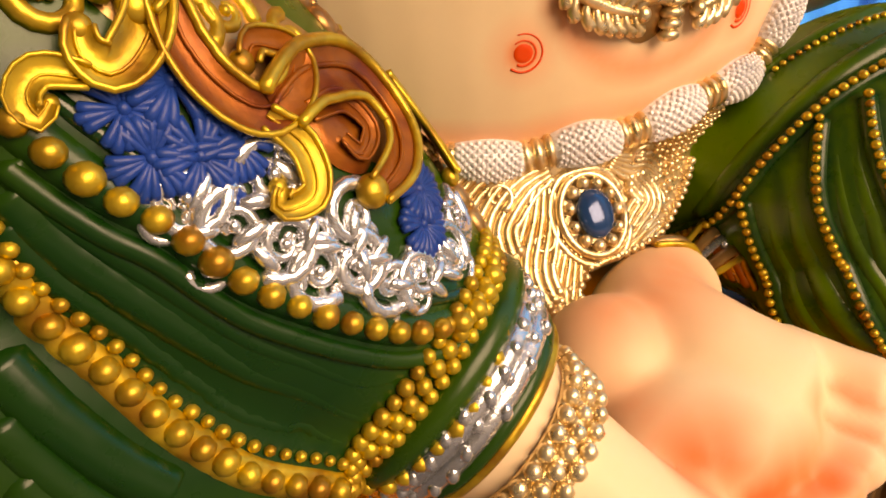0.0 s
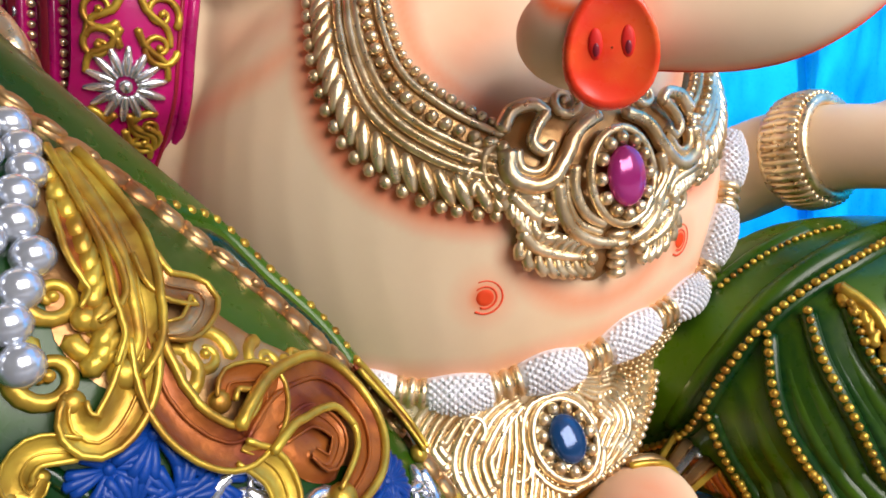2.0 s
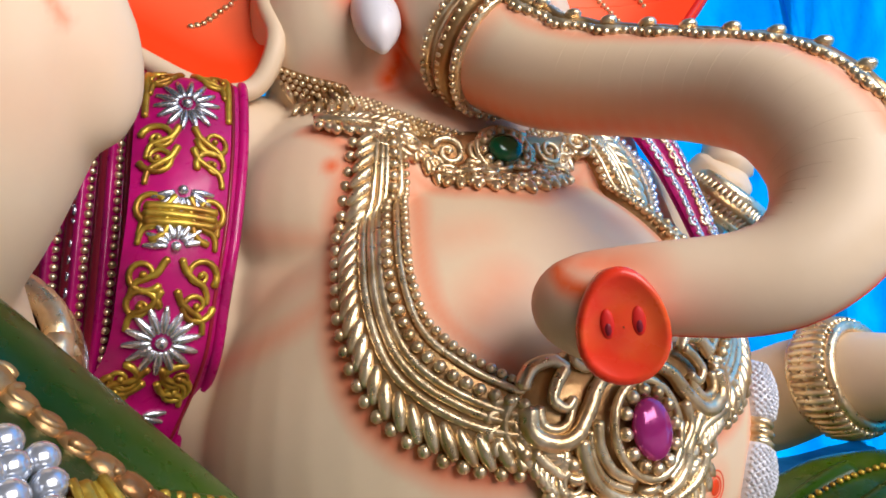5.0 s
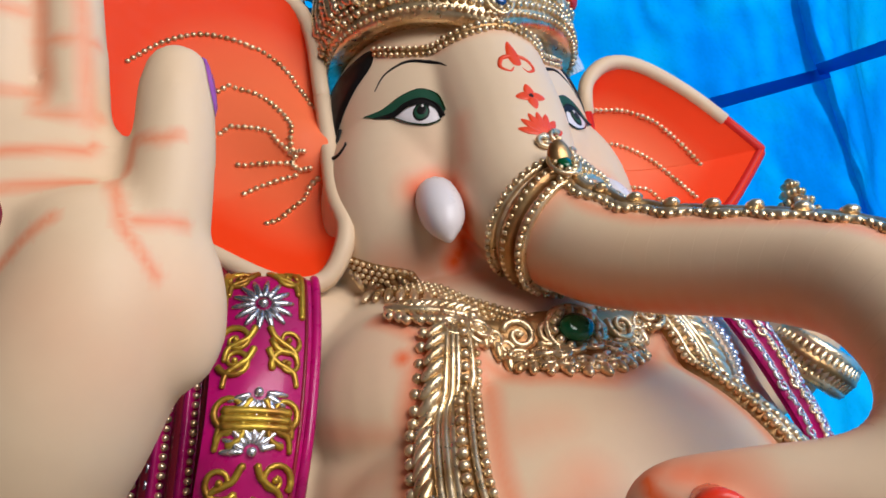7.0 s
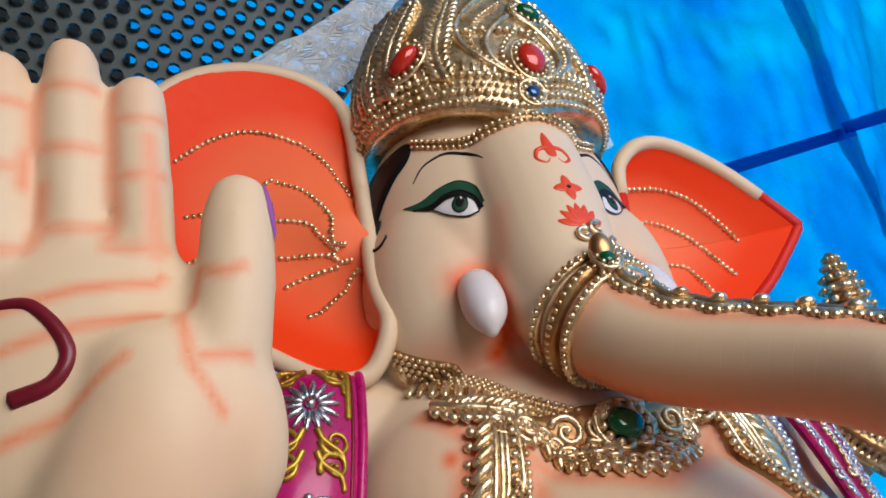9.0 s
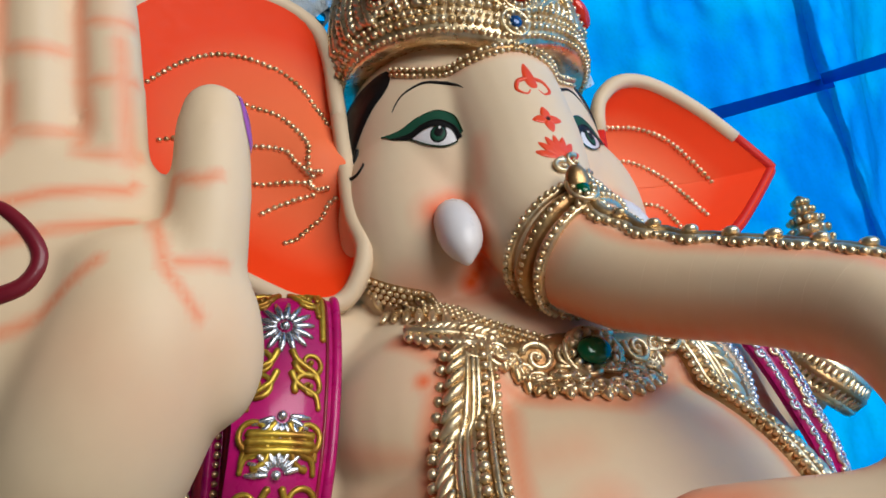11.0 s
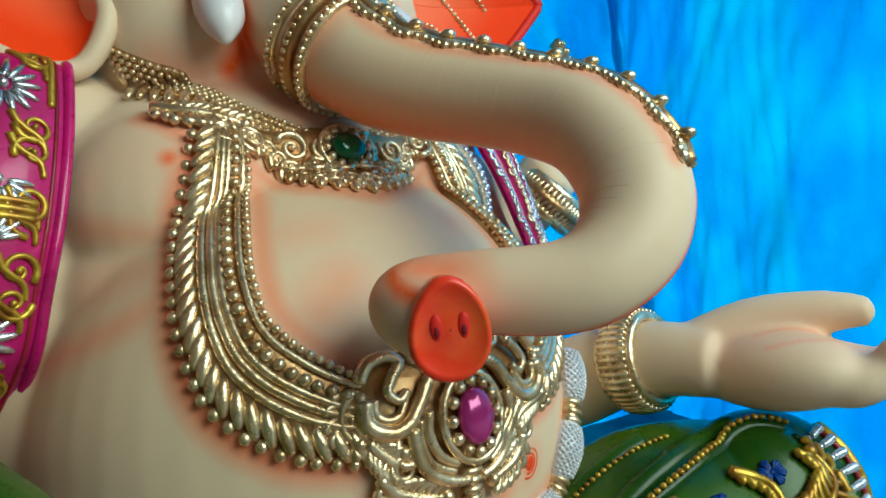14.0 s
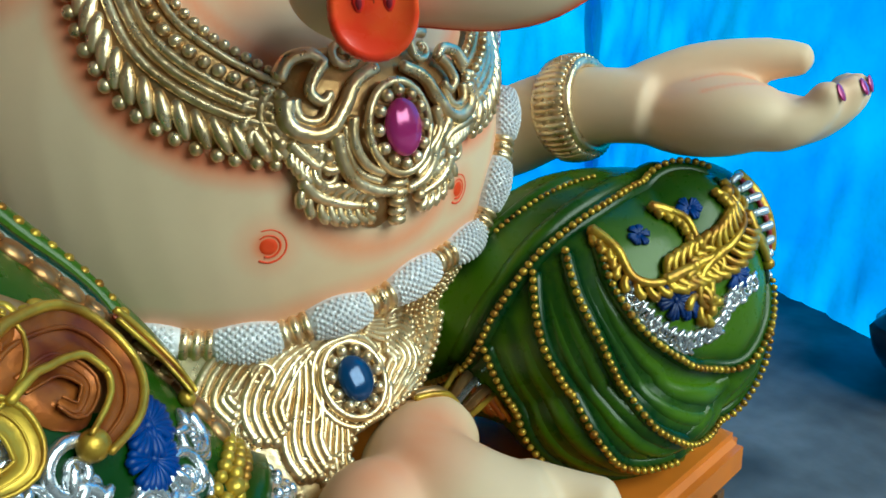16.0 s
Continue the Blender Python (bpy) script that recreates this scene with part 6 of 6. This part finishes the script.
# perforated panel
panel_grey = material("grey_green_plastic", (0.12, 0.145, 0.14), 0.45, 0, 30, 0.15, 0.2)
verts, faces = [], []
PITCH, N = 0.062, 8
U, V = Vector((0.92, 0.1, -0.12)).normalized(), Vector((0.1, -0.25, 1)).normalized()
W = U.cross(V)
for i in range(26):
    for j in range(16):
        c = Vector((-2.0, 1.75, 2.25)) + U * PITCH * i + (V * 0.9 + U * 0.5) * PITCH * j
        k = len(verts)
        for r, h in ((0.62, 0.0), (0.62, 0.02), (0.33, 0.0), (0.3, 0.025)):
            for s in range(N):
                t = 2 * math.pi * s / N
                sq = r if r < 0.5 else 0.5 / max(abs(math.cos(t)), abs(math.sin(t))) * 1.0
                lean = U * 0.5 * math.sin(t) if r > 0.5 else Vector()
                verts.append(c + (U * math.cos(t) + V * 0.9 * math.sin(t) + lean) * PITCH * sq + W * h)
        for s in range(N):
            e = (s + 1) % N
            faces += [(k + s, k + e, k + 2 * N + e, k + 2 * N + s), (k + 2 * N + s, k + 2 * N + e, k + 3 * N + e, k + 3 * N + s)]
bm = bmesh.new()
bv = [bm.verts.new(v) for v in verts]
for f in faces:
    bm.faces.new([bv[i] for i in f])
bmesh.ops.remove_doubles(bm, verts=bm.verts[:], dist=0.001)
bm.verts.index_update()
verts, faces = [v.co.copy() for v in bm.verts], [tuple(v.index for v in f.verts) for f in bm.faces]
bm.free()
tagged(part("perforated_panel", verts, faces, panel_grey), "dark grey perforated plastic panel above the statue", "panel")
# its stays up to the roof
pan = bpy.data.objects["perforated_panel"]
for x in (-1.6, -0.4):
    v, f = slab([(x, 2.1, 3.2), (x + 0.03, 2.1, 3.2), (x + 0.03, 2.1, 4.91), (x, 2.1, 4.91)], 0.02)
    part("stay", v, f, panel_grey, pan)

# crumpled plastic film behind the crown
film = bpy.data.materials.new("clear_plastic_film")
film.use_nodes = True
fn, fl = film.node_tree.nodes, film.node_tree.links
clear = fn.new("ShaderNodeBsdfTransparent")
mixf = fn.new("ShaderNodeMixShader")
mixf.inputs[0].default_value = 0.75
fb = fn["Principled BSDF"]
fb.inputs["Base Color"].default_value = (0.8, 0.84, 0.86, 1)
fb.inputs["Roughness"].default_value = 0.22
fnoise = fn.new("ShaderNodeTexNoise")
fnoise.inputs["Scale"].default_value = 26
fbump = fn.new("ShaderNodeBump")
fbump.inputs["Strength"].default_value, fbump.inputs["Distance"].default_value = 0.8, 0.02
fl.new(fnoise.outputs[0], fbump.inputs["Height"])
fl.new(fbump.outputs[0], fb.inputs["Normal"])
fl.new(clear.outputs[0], mixf.inputs[1])
fl.new(fb.outputs[0], mixf.inputs[2])
fl.new(mixf.outputs[0], fn["Material Output"].inputs[0])
verts, faces = [], []
left = spline([(-0.52, 1.36, 2.2), (-0.3, 1.38, 2.38), (-0.05, 1.38, 2.56), (0.25, 1.36, 2.52), (0.42, 1.34, 2.25), (0.5, 1.34, 2.0)], 8)
right = spline([(-0.45, 1.4, 2.1), (-0.25, 1.42, 2.2), (-0.05, 1.38, 2.36), (0.15, 1.36, 2.3), (0.28, 1.34, 2.1), (0.3, 1.36, 1.9)], 8)
for i in range(len(left)):
    for j in range(9):
        p = Vector(left[i]).lerp(Vector(right[i]), j / 8)
        verts.append(p + Vector((0, 1, 0.4)) * 0.05 * noise.noise(Vector((i * 0.5, j * 0.7, 2.0))))
for i in range(len(left) - 1):
    for j in range(8):
        k = i * 9 + j
        faces.append((k, k + 9, k + 10, k + 1))
tagged(part("plastic_film", verts, faces, film, None, "", True), "crumpled clear plastic film over the statue's crown", "plastic film")

# low seat and carved base
orange = material("orange_seat_paint", (0.75, 0.22, 0.02), 0.4, 0, 30, 0.1, 0.1, 0.3)
brown = material("brown_carved_wood", (0.22, 0.11, 0.04), 0.5, 0.2, 60, 0.35, 0.8)
seat = tagged(new("pedestal"), "low orange painted pedestal with a brown carved base", "pedestal")


def block(x0, x1, y0, y1, z0, z1, bevel):
    bm = bmesh.new()
    bmesh.ops.create_cube(bm, size=1.0)
    bmesh.ops.scale(bm, vec=(x1 - x0, y1 - y0, z1 - z0), verts=bm.verts)
    bmesh.ops.translate(bm, vec=((x0 + x1) / 2, (y0 + y1) / 2, (z0 + z1) / 2), verts=bm.verts)
    bmesh.ops.bevel(bm, geom=bm.edges[:], offset=bevel, segments=3, affect="EDGES")
    v, f = [p.co.copy() for p in bm.verts], [tuple(q.index for q in g.verts) for g in bm.faces]
    bm.free()
    return v, f


part("seat", *block(-1.0, 0.56, 0.37, 1.5, 0.13, 0.215, 0.02), orange, seat, "orange painted seat slab")
part("base", *block(-0.96, 0.52, 0.41, 1.46, 0.0, 0.127, 0.015), brown, seat, "brown carved base")
for i in range(24):
    x = -0.93 + 0.062 * i
    v, f = block(x, x + 0.05, 0.395, 0.42, 0.02, 0.11, 0.012)
    part("carving", v, f, brown, seat)

# black bag on the floor
black = material("black_plastic", (0.01, 0.01, 0.012), 0.2, 0, 15, 0.1, 0.5, 0.3)
bm = bmesh.new()
bmesh.ops.create_icosphere(bm, subdivisions=4, radius=0.2)
for v in bm.verts:
    k = 1 + 0.22 * noise.noise(v.co * 6) + 0.1 * noise.noise(v.co * 16)
    v.co = Vector((v.co.x * k, v.co.y * k, max(-0.12, v.co.z * k * 0.8))) + Vector((1.42, 0.2, 0.12))
vv, ff = [p.co.copy() for p in bm.verts], [tuple(q.index for q in g.verts) for g in bm.faces]
bm.free()
tagged(part("plastic_bag", vv, ff, black, None, "", True), "shiny black plastic bag lying on the concrete floor", "bag")
